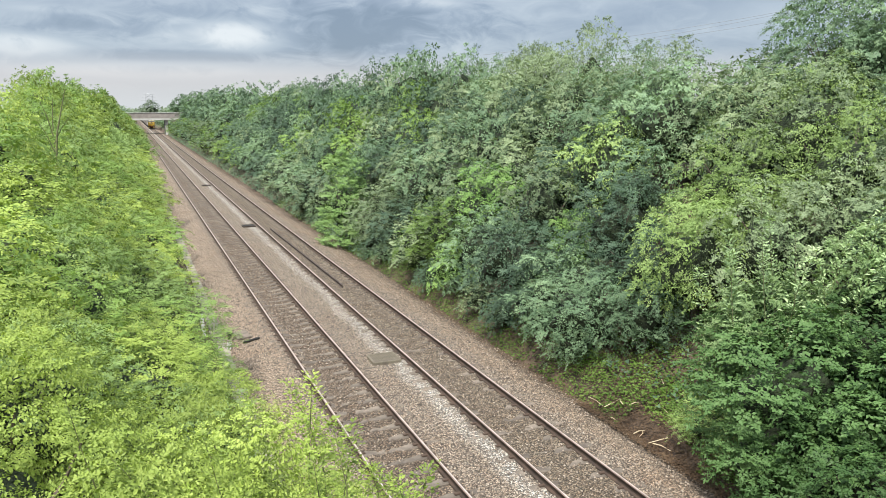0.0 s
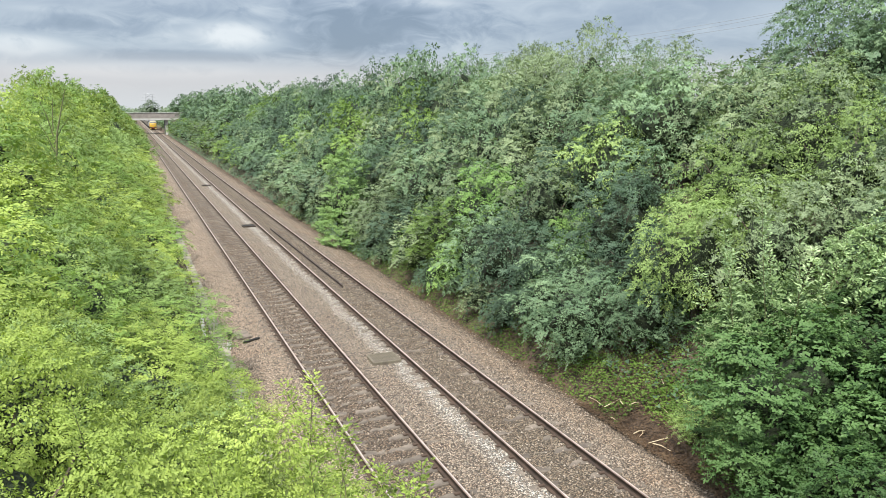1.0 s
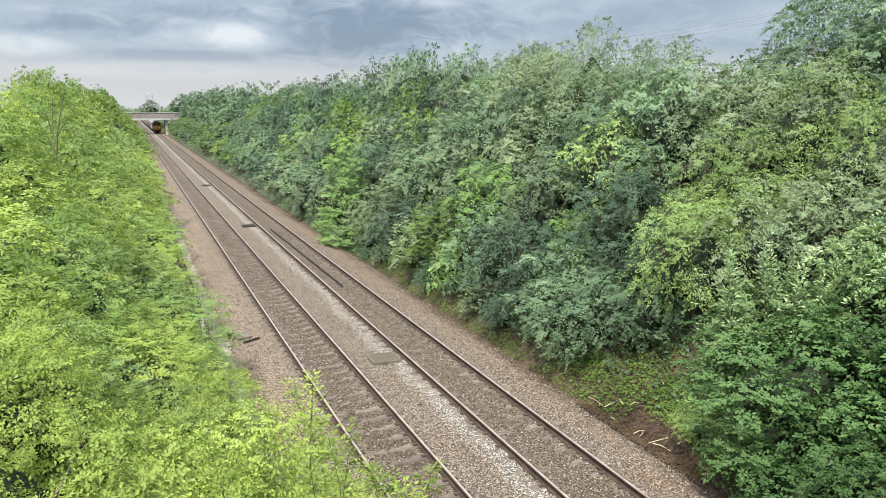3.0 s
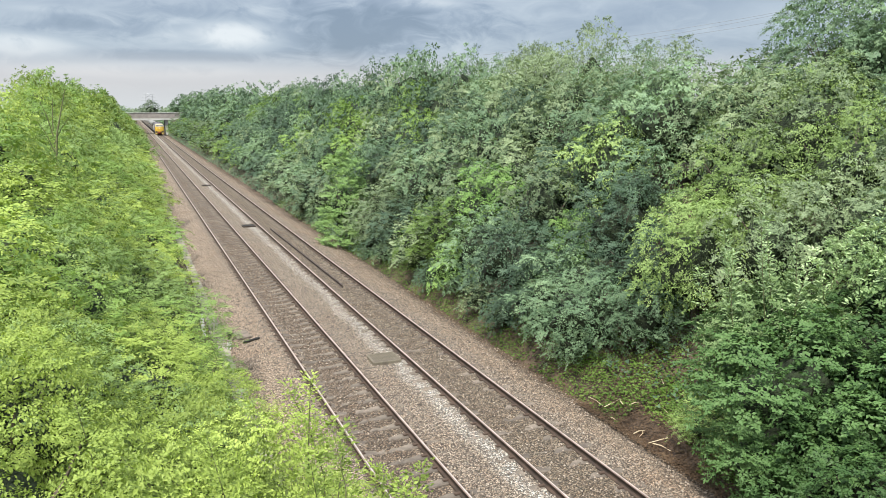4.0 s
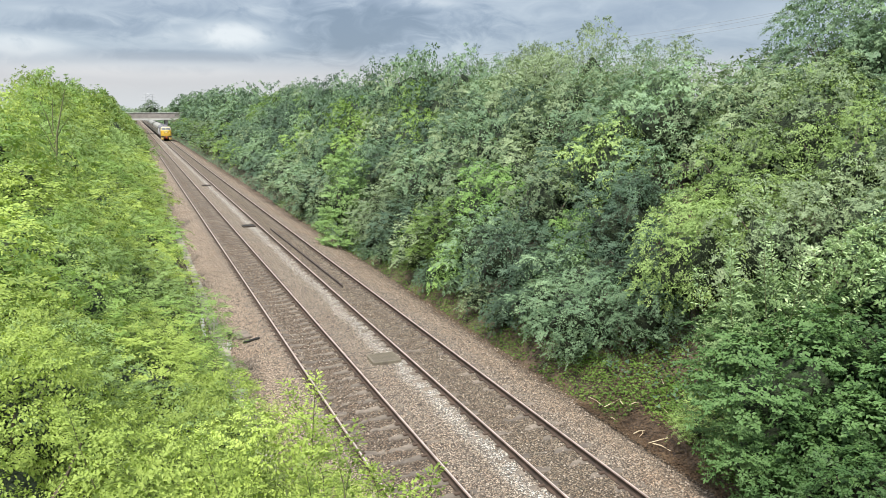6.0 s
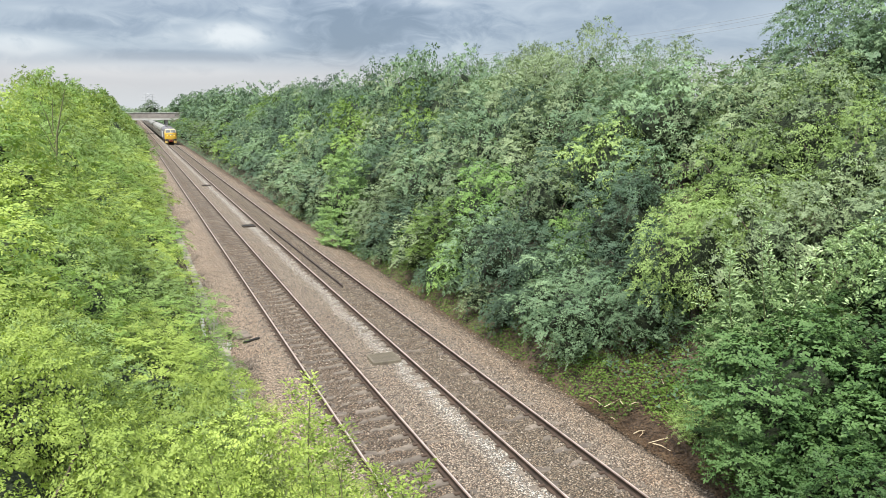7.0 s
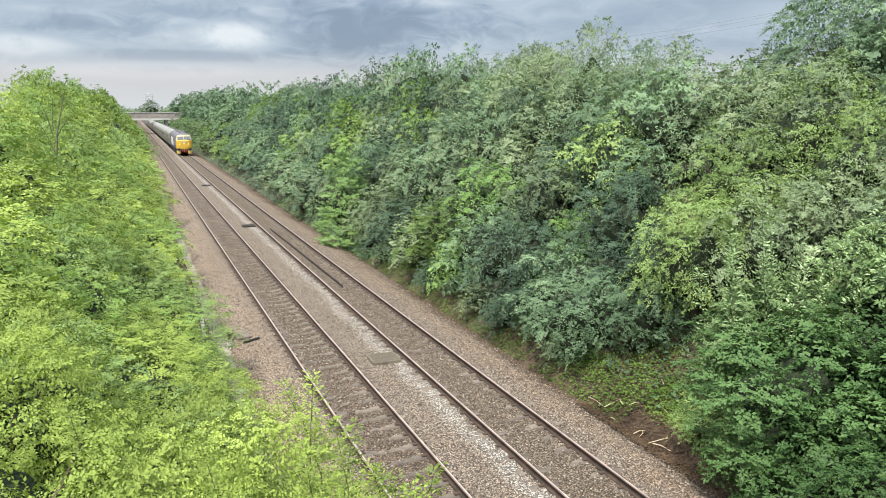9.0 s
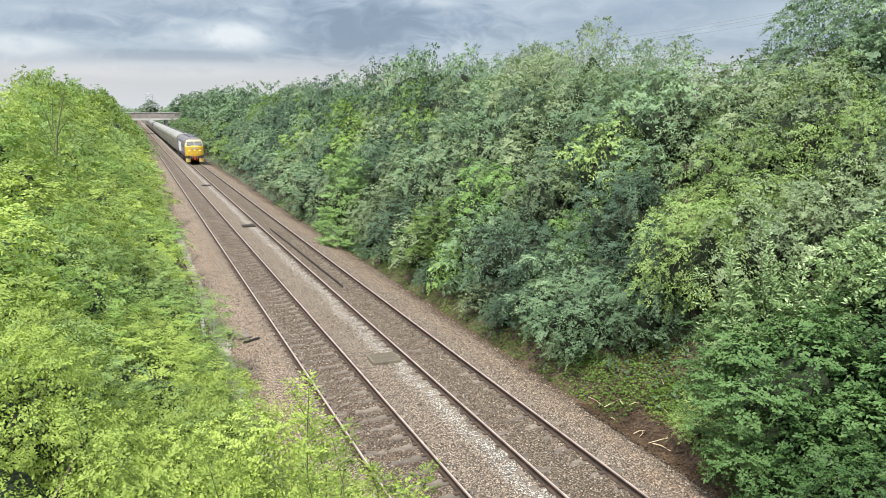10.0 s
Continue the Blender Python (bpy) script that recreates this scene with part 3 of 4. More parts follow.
def shrub_lobes(g, radius, height, count, foot=0.0, fat=1.0):
    """Lobes of an uneven bushy crown: mounds spread over a rounded mass that reaches down to `foot`."""
    out = [(0, 0, height * 0.42, radius * 0.55)]
    lean_ = g.uniform(-0.15, 0.15, 2) * radius
    for k in range(count):
        u = 1 - (k + 0.5) / count * 1.55
        a = k * 2.39996 + g.uniform(-0.3, 0.3)
        c = math.sqrt(max(0.0, 1 - u * u)) if u > -0.2 else 0.95
        q = g.uniform(0.66, 0.96)
        z = foot + (height - foot) * (0.42 + 0.46 * u * g.uniform(0.8, 1.1))
        r = radius * fat * (g.uniform(0.24, 0.44) if u < 0.45 else g.uniform(0.34, 0.5))
        out.append((radius * q * c * math.cos(a) + lean_[0] * u, radius * q * c * math.sin(a) + lean_[1] * u, max(z, r * 0.6), r))
    return out


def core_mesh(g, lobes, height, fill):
    """Fills the crown with one near-black lump that follows its lobes; the colour stands in for inner shade."""
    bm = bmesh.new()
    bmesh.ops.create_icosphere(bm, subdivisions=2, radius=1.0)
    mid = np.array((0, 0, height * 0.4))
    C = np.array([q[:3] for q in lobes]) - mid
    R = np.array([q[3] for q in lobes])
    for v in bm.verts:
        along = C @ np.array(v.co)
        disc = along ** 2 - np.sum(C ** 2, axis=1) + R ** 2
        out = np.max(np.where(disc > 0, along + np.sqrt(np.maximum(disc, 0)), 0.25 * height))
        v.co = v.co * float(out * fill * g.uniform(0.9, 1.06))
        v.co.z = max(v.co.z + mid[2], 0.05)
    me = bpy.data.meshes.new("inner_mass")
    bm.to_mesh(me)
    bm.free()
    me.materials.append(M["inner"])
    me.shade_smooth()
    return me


def trunk_and_limbs(g, height, radius, n=3):
    """A short trunk and the limbs that spread from it, each a mesh."""
    fork = (g.uniform(-0.08, 0.08), g.uniform(-0.08, 0.08), height * 0.22)
    out = [("trunk", tube([(0, 0, -0.3), (fork[0] * 0.4, fork[1] * 0.4, height * 0.1), fork], [0.10, 0.085, 0.07], 6))]
    for k in range(n):
        a = 2 * math.pi * k / n + g.uniform(-0.5, 0.5)
        pts = [fork]
        for j in range(1, 5):
            u = j / 4
            pts.append((fork[0] + radius * 0.6 * u ** 1.2 * math.cos(a + 0.3 * u) + g.uniform(-0.06, 0.06), fork[1] + radius * 0.6 * u ** 1.2 * math.sin(a + 0.3 * u) + g.uniform(-0.06, 0.06), fork[2] + height * 0.48 * u))
        out.append(("limb", tube(pts, [0.06, 0.048, 0.036, 0.024, 0.01], 5)))
    made = []
    for name, bm in out:
        me = bpy.data.meshes.new(name)
        bm.to_mesh(me)
        bm.free()
        me.materials.append(M["bark"])
        made.append((name, me))
    return made


PROTO = {}


def proto(key, seed, lobes, height, radius, sprays, twigs, per, leaf, reach, limbs=3, blade=3, fat=1.0, **kw):
    g = np.random.default_rng(seed)
    L = lobes(g) if callable(lobes) else shrub_lobes(g, radius, height, lobes, 0.0, fat)
    crown = leaf_mesh("crown", *crown_leaves(g, L, sprays, twigs, per, leaf, reach, **kw), M["haw"], blade)
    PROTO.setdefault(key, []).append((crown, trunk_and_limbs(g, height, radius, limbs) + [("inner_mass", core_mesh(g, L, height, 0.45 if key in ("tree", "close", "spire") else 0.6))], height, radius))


SWAYING = []


def plant(key, which, mat, x, y, width, height, turn, name, label, category, group="", z=None):
    """One shrub or tree: an empty at its base that carries its trunk, limbs and crown. Its fuller side faces the line."""
    crown, wood, h, r = PROTO[key][which % len(PROTO[key])]
    ob = tagged(new(name), label, category, group)
    base = float(ground_z(x)) - 0.1 if z is None else z
    ob.matrix_basis = pose(x, y, base, 0, 0, turn) @ Matrix.Diagonal((width / r, width / r, height / h, 1))
    c = hang("crown", crown, ob)
    c.material_slots[0].link = "OBJECT"
    c.material_slots[0].material = M[mat]
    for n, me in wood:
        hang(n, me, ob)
    return ob


for _s in range(3):
    proto("close", 60 + _s, 20, 3.0, 1.55, 500, 7, 6, 0.037, 0.34, droop=0.5, rise=0.3, blade=4, slim=0.62, low=-0.4, fat=0.8)
for _s in range(2):
    proto("broad", 65 + _s, 22, 3.0, 1.55, 420, 6, 5, 0.068, 0.30, droop=0.5, blade=4, slim=0.6, fat=0.9)
for _s in range(3):
    proto("front", 70 + _s, 18, 3.8, 1.9, 198, 7, 5, 0.087, 0.42, low=-0.75, fat=0.84)
for _s in range(4):
    proto("near", 10 + _s, 20, 3.0, 1.55, 360, 7, 5, 0.052, 0.34, droop=0.5, rise=0.3, low=-0.4, fat=0.82)
for _s in range(4):
    proto("fine", 80 + _s, 20, 3.8, 1.9, 345, 7, 5, 0.067, 0.38, low=-0.5, fat=0.80)
for _s in range(5):
    proto("mid", 20 + _s, 17, 3.8, 1.9, 178, 7, 5, 0.090, 0.40, low=-0.45, fat=0.84)
for _s in range(5):
    proto("back", 30 + _s, 15, 4.0, 2.0, 112, 6, 4, 0.148, 0.50, low=-0.45, fat=0.88)
for _s in range(3):
    proto("far", 40 + _s, 12, 4.4, 2.4, 52, 5, 3, 0.29, 0.7)
proto("tree", 51, lambda g: [(x * 1.0, y, z + 1.5, r) for x, y, z, r in shrub_lobes(g, 3.0, 6.5, 40)], 8.0, 3.0, 620, 7, 5, 0.115, 0.6, limbs=5, low=-0.6)
proto("far_tree", 52, lambda g: [(x * 1.0, y, z + 1.5, r) for x, y, z, r in shrub_lobes(g, 3.0, 6.5, 24)], 8.0, 3.0, 180, 6, 4, 0.30, 0.7, limbs=4, low=-0.6)
# a slim upright sapling: leafy from its foot to a pointed top
proto("spire", 53, lambda g: [(g.normal(0, 0.14), g.normal(0, 0.14), 0.5 + 5.6 * k / 17, 1.05 * (1 - k / 17) ** 0.7 + 0.22) for k in range(18)], 6.5, 1.3, 330, 7, 5, 0.095, 0.5, limbs=3, low=-0.6, droop=0.2, rise=0.8)

LOOK = {
    "lime": ("field_maple", "bright yellow-green field maple shrub on the cutting slope"),
    "fresh": ("dogwood_shrub", "fresh green dogwood shrub on the cutting slope"),
    "haw": ("hawthorn_shrub", "mid-green arching hawthorn shrub on the cutting slope"),
    "haw_dark": ("ivy_clad_hawthorn", "dark green ivy-clad hawthorn on the cutting slope"),
    "olive": ("blossom_hawthorn", "olive-green hawthorn bush with fading brownish blossom"),
    "yellow": ("elder_shrub", "yellowish green elder shrub on the cutting slope"),
    "vivid": ("hop_covered_shrub", "vivid light green climber-covered shrub on the cutting slope"),
    "birch": ("birch_sapling", "slim young birch with fresh light green leaves"),
    "pale_willow": ("willow_shrub", "pale green leafy willow shrub on the bank"),
    "willow": ("dogwood_shrub", "glossy mid-green broad-leaved shrub beside the ballast"),
}
TAKEN = []


def shrub(key, which, mat, x, y, width, height, jitter, label=""):
    """A shrub whose fuller side faces the tracks and the bridge end."""
    name, text = LOOK[mat]
    turn = math.degrees(math.atan2(3.0 - x, y + 6.0))
    return plant(key, which, mat, x, y, width, height, turn + jitter, name, label or text, "shrub", "shrubs on the cutting slopes")


def placed(key, which, mat, x, y, width, height, clear=1.5, label=""):
    TAKEN.append((x, y, clear))
    return shrub(key, which, mat, x, y, width, height, 0, label)


def spots(rows, y0, y1, step, side, seed, palette):
    """Uneven rows of plants along a slope: rows of (x, height)."""
    r = random.Random(seed)
    for x, h in rows:
        y = y0 + r.uniform(0, step)
        while y < y1:
            xx = x + r.uniform(-0.5, 0.5)
            hh, ww, mat, k, j = h * r.uniform(0.80, 1.12), r.uniform(0.9, 1.22), r.choice(palette), r.randrange(60), r.uniform(-40, 40)
            inside = y > abs(xx) / 0.26 - 1 if xx < 0 else y > 0.6 * xx
            if inside and all((xx - a) ** 2 + (y - b) ** 2 > c * c for a, b, c in TAKEN):
                yield xx, y, hh, ww, mat, k, j
            y += step * r.uniform(0.75, 1.25)


def bank(rows, y0, y1, step, key, palette, side, seed):
    for x, y, h, w, mat, k, j in spots(rows, y0, y1, step, side, seed, palette):
        shrub(key, k, mat, x, y, w * PROTO[key][0][3], h, j)


def joined_bank(name, label, rows, y0, y1, step, palette, side, seed):
    """Distant bushes that nobody could count, as one object."""
    V, mi = [], []
    for x, y, h, w, mat, k, j in spots(rows, y0, y1, step, side, seed, palette):
        crown, wood, hh, rr = PROTO["far"][k % len(PROTO["far"])]
        a = radians(k * 6)
        # each bush brings its leaves and the dark lump that paints its inner shade
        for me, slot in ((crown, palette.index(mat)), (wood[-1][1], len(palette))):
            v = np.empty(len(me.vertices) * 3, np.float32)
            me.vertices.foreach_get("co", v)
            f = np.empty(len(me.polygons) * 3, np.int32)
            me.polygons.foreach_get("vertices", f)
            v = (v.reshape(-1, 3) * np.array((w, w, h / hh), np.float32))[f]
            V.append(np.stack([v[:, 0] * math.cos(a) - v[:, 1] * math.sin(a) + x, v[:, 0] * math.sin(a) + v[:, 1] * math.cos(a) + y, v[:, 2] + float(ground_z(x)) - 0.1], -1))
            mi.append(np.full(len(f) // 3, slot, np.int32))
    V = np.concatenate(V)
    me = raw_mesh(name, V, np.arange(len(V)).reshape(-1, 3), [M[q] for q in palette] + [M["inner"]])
    me.polygons.foreach_set("material_index", np.concatenate(mi))
    tagged(new(name, me), label, "shrubs", kind="stuff")


# right slope: plants that stand out
placed("broad", 0, "willow", 12.6, 11.3, 2.0, 3.3, 1.7)
placed("broad", 1, "willow", 14.6, 10.6, 2.1, 2.7, 1.7)
placed("broad", 2, "willow", 13.9, 13.2, 1.7, 2.5, 1.5)
placed("broad", 0, "pale_willow", 13.5, 13.1, 1.35, 3.2, 0.9)
placed("broad", 1, "pale_willow", 15.1, 11.9, 1.4, 3.4, 0.9)
placed("broad", 1, "willow", 11.9, 9.2, 1.7, 2.6, 1.2)
placed("broad", 1, "willow", 13.6, 8.6, 2.0, 3.0, 1.2)
SWAYING.append((placed("spire", 0, "birch", 11.65, 44.8, 1.5, 5.9, 2.8, "slim young birch with fresh light green leaves"), 0.15, 4.6, 5.2))
placed("fine", 0, "haw", 12.55, 19.6, 1.75, 2.9, 1.2)
placed("fine", 2, "haw_dark", 12.7, 22.4, 1.5, 2.7, 1.0)
placed("fine", 1, "haw", 13.4, 17.7, 1.2, 2.4, 0.8)
placed("broad", 0, "willow", 11.75, 10.9, 1.35, 2.4, 1.0)
placed("close", 1, "yellow", 12.0, 13.3, 0.75, 1.5, 0.6, "low yellow-green bramble shrub beside the ballast")
placed("close", 0, "yellow", 10.9, 10.2, 0.5, 0.55, 0.4, "low yellow-green bramble shrub beside the ballast")
placed("mid", 0, "vivid", 14.3, 29.8, 1.9, 4.4, 1.6)
placed("front", 1, "vivid", 12.3, 29.5, 1.1, 2.4, 1.1)
placed("fine", 2, "vivid", 14.5, 23.6, 1.0, 2.9, 1.2)
placed("fine", 3, "yellow", 14.45, 16.9, 1.75, 4.3, 1.6)
placed("mid", 1, "haw_dark", 18.6, 42.6, 2.3, 4.6, 1.8)
placed("fine", 4, "olive", 15.6, 15.2, 1.9, 4.2, 1.5)
placed("fine", 1, "haw_dark", 15.0, 21.4, 1.9, 4.2, 1.4)
placed("fine", 2, "haw", 13.1, 21.8, 1.7, 2.9, 1.4)
placed("front", 0, "haw_dark", 13.1, 25.6, 1.7, 3.6, 1.5)
placed("fine", 1, "haw_dark", 14.6, 19.6, 1.7, 2.8, 1.0)
placed("fine", 0, "yellow", 17.4, 18.8, 1.9, 4.3, 1.3)
placed("fine", 1, "yellow", 18.3, 15.6, 1.9, 4.4, 1.3)
placed("fine", 2, "olive", 19.7, 20.8, 1.9, 4.6, 1.2)
placed("fine", 0, "olive", 16.9, 13.6, 1.9, 4.0, 1.2)
placed("fine", 0, "olive", 23.2, 30.0, 2.3, 5.9, 1.6)
TAKEN.append((11.4, 16.6, 1.9))
for _x, _y, _w, _h in ((23.8, 20.5, 2.6, 7.2), (25.6, 18.5, 3.0, 8.6), (27.0, 22.5, 3.0, 8.2)):
    TAKEN.append((_x, _y, 1.6))
    plant("tree", 0, "haw", _x, _y, _w, _h, math.degrees(math.atan2(-_x, _y)), "ash_tree", "tall mid-green tree above the cutting edge", "tree", "trees above the cutting")

LEFT_PAL = ["lime", "lime", "fresh", "yellow", "lime", "fresh", "lime"]
RIGHT_PAL = ["haw", "haw", "haw_dark", "olive", "haw", "haw_dark", "fresh", "olive"]
UPPER_PAL = ["haw", "olive", "olive", "haw", "yellow", "olive", "haw_dark"]
bank([(13.0, 3.0), (14.9, 3.8)], 10, 21.5, 2.4, "fine", RIGHT_PAL, 1, 65)
bank([(16.9, 4.2), (19.1, 4.7)], 10, 21.5, 2.4, "fine", UPPER_PAL, 1, 64)
bank([(13.0, 3.0)], 22, 33, 2.3, "front", RIGHT_PAL, 1, 66)
bank([(14.9, 3.8)], 22, 33, 2.5, "mid", RIGHT_PAL, 1, 5)
bank([(16.9, 4.2), (19.1, 4.7)], 22, 33, 2.5, "mid", UPPER_PAL, 1, 4)
bank([(13.0, 3.2)], 33, 48, 2.4, "front", RIGHT_PAL, 1, 75)
bank([(14.9, 4.1), (16.9, 4.8), (19.1, 5.1)], 33, 48, 2.6, "mid", RIGHT_PAL, 1, 55)
bank([(21.0, 4.2)], 14, 26, 2.4, "front", ["haw", "olive", "yellow"], 1, 26)
bank([(21.0, 5.0)], 26, 33, 2.4, "front", ["haw", "olive", "olive"], 1, 6)
bank([(23.2, 4.6)], 20, 30.5, 2.9, "back", ["haw", "olive", "olive"], 1, 37)
bank([(23.4, 6.4)], 48.5, 66, 2.7, "front", ["haw", "olive", "haw"], 1, 47)
bank([(23.2, 6.0)], 30.5, 36, 2.4, "fine", ["haw", "olive", "olive"], 1, 46)
bank([(23.2, 6.7)], 36, 48, 2.2, "fine", ["haw", "olive", "olive"], 1, 36)
bank([(21.0, 5.4)], 33, 48, 2.5, "front", ["haw", "olive", "olive"], 1, 16)
for _k in range(18):
    _y = 19.5 + _k * 2.3
    shrub("front", _k, RIGHT_PAL[_k % 7], 12.2 + 0.3 * math.sin(_k * 2.1), _y, 0.85, 1.5 + 0.3 * math.sin(_k * 1.3), _k * 37 % 60 - 30)
bank([(21.6, 6.6)], 48, 80, 2.9, "back", ["haw", "olive", "haw_dark", "haw"], 1, 38)
bank([(21.6, 6.0)], 80, 115, 3.2, "back", ["haw", "olive", "haw_dark", "haw"], 1, 39)
bank([(13.0, 3.3), (15.0, 4.4), (17.4, 5.2), (19.6, 5.4)], 48, 115, 3.3, "back", ["haw", "haw_dark", "haw_dark", "olive", "haw_dark", "fresh", "haw_dark", "haw"], 1, 15)
joined_bank("distant_foot_bushes", "distant fresh green bushes beside the ballast", [(13.0, 3.2), (14.6, 4.0)], 115, 266, 5.2, ["fresh", "haw", "olive"], 1, 7)
joined_bank("distant_right_bushes", "distant dark green hawthorn trees along the cutting", [(17.2, 5.4), (20.2, 6.9)], 115, 266, 5.2, ["haw_dark", "haw", "haw_dark"], 1, 17)

# left slope
SWAYING.append((placed("close", 1, "lime", 1.6, 6.4, 1.65, 3.9, 1.3), 0.35, 2.6, 0.0))
SWAYING.append((placed("close", 2, "lime", 0.95, 8.6, 1.6, 3.9, 1.3), 0.3, 3.1, 1.3))
SWAYING.append((placed("close", 0, "lime", -0.6, 6.6, 1.6, 3.9, 1.2), 0.4, 3.6, 2.6))
SWAYING.append((placed("close", 3, "lime", 0.3, 11.2, 1.6, 3.5, 1.3), 0.25, 4.1, 3.9))
placed("close", 2, "lime", -1.7, 8.8, 1.6, 3.6, 1.2)
placed("close", 1, "lime", -0.75, 5.0, 1.2, 3.7, 0.9)
placed("close", 0, "lime", -1.9, 11.6, 1.5, 3.3, 0.9)
placed("close", 1, "fresh", 1.15, 18.6, 1.0, 2.2, 0.8)
placed("close", 2, "lime", 1.3, 15.4, 1.15, 2.5, 0.9)
placed("close", 0, "lime", 1.75, 12.3, 1.2, 2.6, 0.9)
placed("close", 1, "lime", 2.15, 9.6, 1.15, 3.0, 0.8)
placed("close", 2, "lime", 2.1, 10.9, 1.3, 2.8, 0.8)
bank([(-3.4, 3.7)], 13, 28, 2.0, "mid", LEFT_PAL, -1, 41)
bank([(-0.1, 2.6), (-1.8, 3.3)], 9.5, 27, 1.9, "near", ["lime", "lime", "fresh", "lime", "yellow"], -1, 1)
bank([(-0.25, 2.4), (-1.9, 3.3), (-3.6, 4.2), (-5.6, 4.8)], 26, 62, 2.8, "mid", LEFT_PAL, -1, 2)
bank([(-0.1, 2.5), (-2.1, 3.6), (-4.4, 5.2), (-6.4, 6.2)], 62, 115, 3.4, "back", ["lime", "fresh", "yellow", "lime", "yellow", "lime"], -1, 3)
joined_bank("distant_left_bushes", "distant light green bushes along the cutting", [(0.7, 2.8), (-2.2, 4.6), (-5.2, 6.6)], 115, 272, 4.6, ["lime", "yellow", "fresh", "lime"], -1, 4)


def wands(name, label, base, tops, mat, leaf, count, low_z, sway, seed, slim=0.42, spread=0.34):
    """A shrub of upright leafy wands that rise to `tops`."""
    g = np.random.default_rng(seed)
    w = tagged(new(name), label, "shrub")
    base = Vector(base)
    w.location = base
    for k, top in enumerate(tops):
        top = Vector(top) - base
        root = Vector((g.uniform(-0.4, 0.4) + top.x * 0.5, g.uniform(-0.4, 0.4) + top.y * 0.5, low_z))
        bend = Vector((g.uniform(-0.3, 0.3), g.uniform(-0.3, 0.3), 0))

        def along(u):
            return root.lerp(top, u) + bend * math.sin(math.pi * u)
        wand = part("wand", tube([along(u) for u in (0, 0.25, 0.5, 0.75, 1.0)], [0.013, 0.011, 0.008, 0.006, 0.002], 5), M["twig"], w)
        n = count
        u = g.uniform(0.08, 1.0, n) ** 0.8
        P = np.array([tuple(along(float(q))) for q in u])
        a = g.uniform(0, 6.28, n)
        out = np.stack([np.cos(a), np.sin(a), g.uniform(-0.1, 0.9, n)], -1)
        P = P + out * (g.uniform(0.0, spread, n) * (1.25 - u))[:, None]
        nrm = np.array((0, 0, 1.0)) - out * 0.3 + g.normal(0, 0.35, (n, 3))
        size = g.uniform(leaf * 0.65, leaf * 1.25, n)
        hang("foliage", leaf_mesh("foliage", P, out, nrm, size, size * slim, M[mat]), wand)
        SWAYING.append((wand, sway * (0.8 + 0.15 * (k % 4)), 2.6 + 0.4 * (k % 5), k * 1.7))


wands("willow_sapling", "pale green willow with upright leafy wands", (13.4, 12.6, 0.4), [(12.4, 12.6, 5.95), (12.9, 12.9, 5.5), (12.2, 13.3, 5.0), (13.2, 12.3, 5.2), (12.0, 12.9, 4.6), (13.6, 12.2, 4.7), (11.9, 13.8, 4.1), (13.0, 11.7, 4.6), (14.0, 11.6, 5.3), (14.3, 11.2, 5.65), (14.6, 10.9, 5.3), (13.9, 10.6, 4.9), (14.8, 11.9, 5.4), (12.6, 13.6, 4.4), (13.3, 13.3, 4.8)], "wand_leaf", 0.115, 260, 1.0, 0.4, 77, 0.40, 0.30)
wands("maple_sprays", "bright green sprays of a young field maple", (1.6, 7.2, 0.3), [(1.78, 8.5, 4.62), (1.95, 7.5, 4.35), (2.48, 6.5, 4.25), (2.1, 6.2, 4.3), (1.62, 7.0, 4.65), (1.55, 9.0, 4.4), (2.3, 7.2, 3.9), (2.35, 8.0, 3.6), (1.2, 6.0, 4.75), (0.4, 6.6, 4.9), (-0.3, 6.2, 5.0), (-0.7, 7.4, 5.1)], "lime", 0.05, 620, 1.8, 0.5, 78, 0.62, 0.4)


def undergrowth():
    """Nettles, ivy and grasses at the foot of both slopes."""
    g = np.random.default_rng(31)
    n = 26000
    y = 9 + 60 * g.random(n) ** 1.9
    x = 11.15 + np.abs(g.normal(0, 0.9, n)) + 0.25 * np.sin(y * 0.9) + np.where((y > 13) & (y < 16), 0.7, 0)
    h = np.abs(g.normal(0, 0.16, n))
    z = np.maximum(ground_z(x), -0.62) + 0.03 + h * np.clip((x - 11.2) * 1.2, 0.15, 1.6)
    P = np.stack([x, y, z], -1)
    way = g.normal(size=(n, 3)) * np.array((1, 1, 0.35))
    nrm = np.array((-0.3, -0.2, 1.0)) + g.normal(0, 0.35, (n, 3))
    size = g.uniform(0.05, 0.11, n)
    tagged(new("undergrowth", leaf_mesh("undergrowth", P, way, nrm, size, size * 0.75, M["weed"], 3)), "low green nettles and ivy at the foot of the slope", "undergrowth", kind="stuff")


undergrowth()


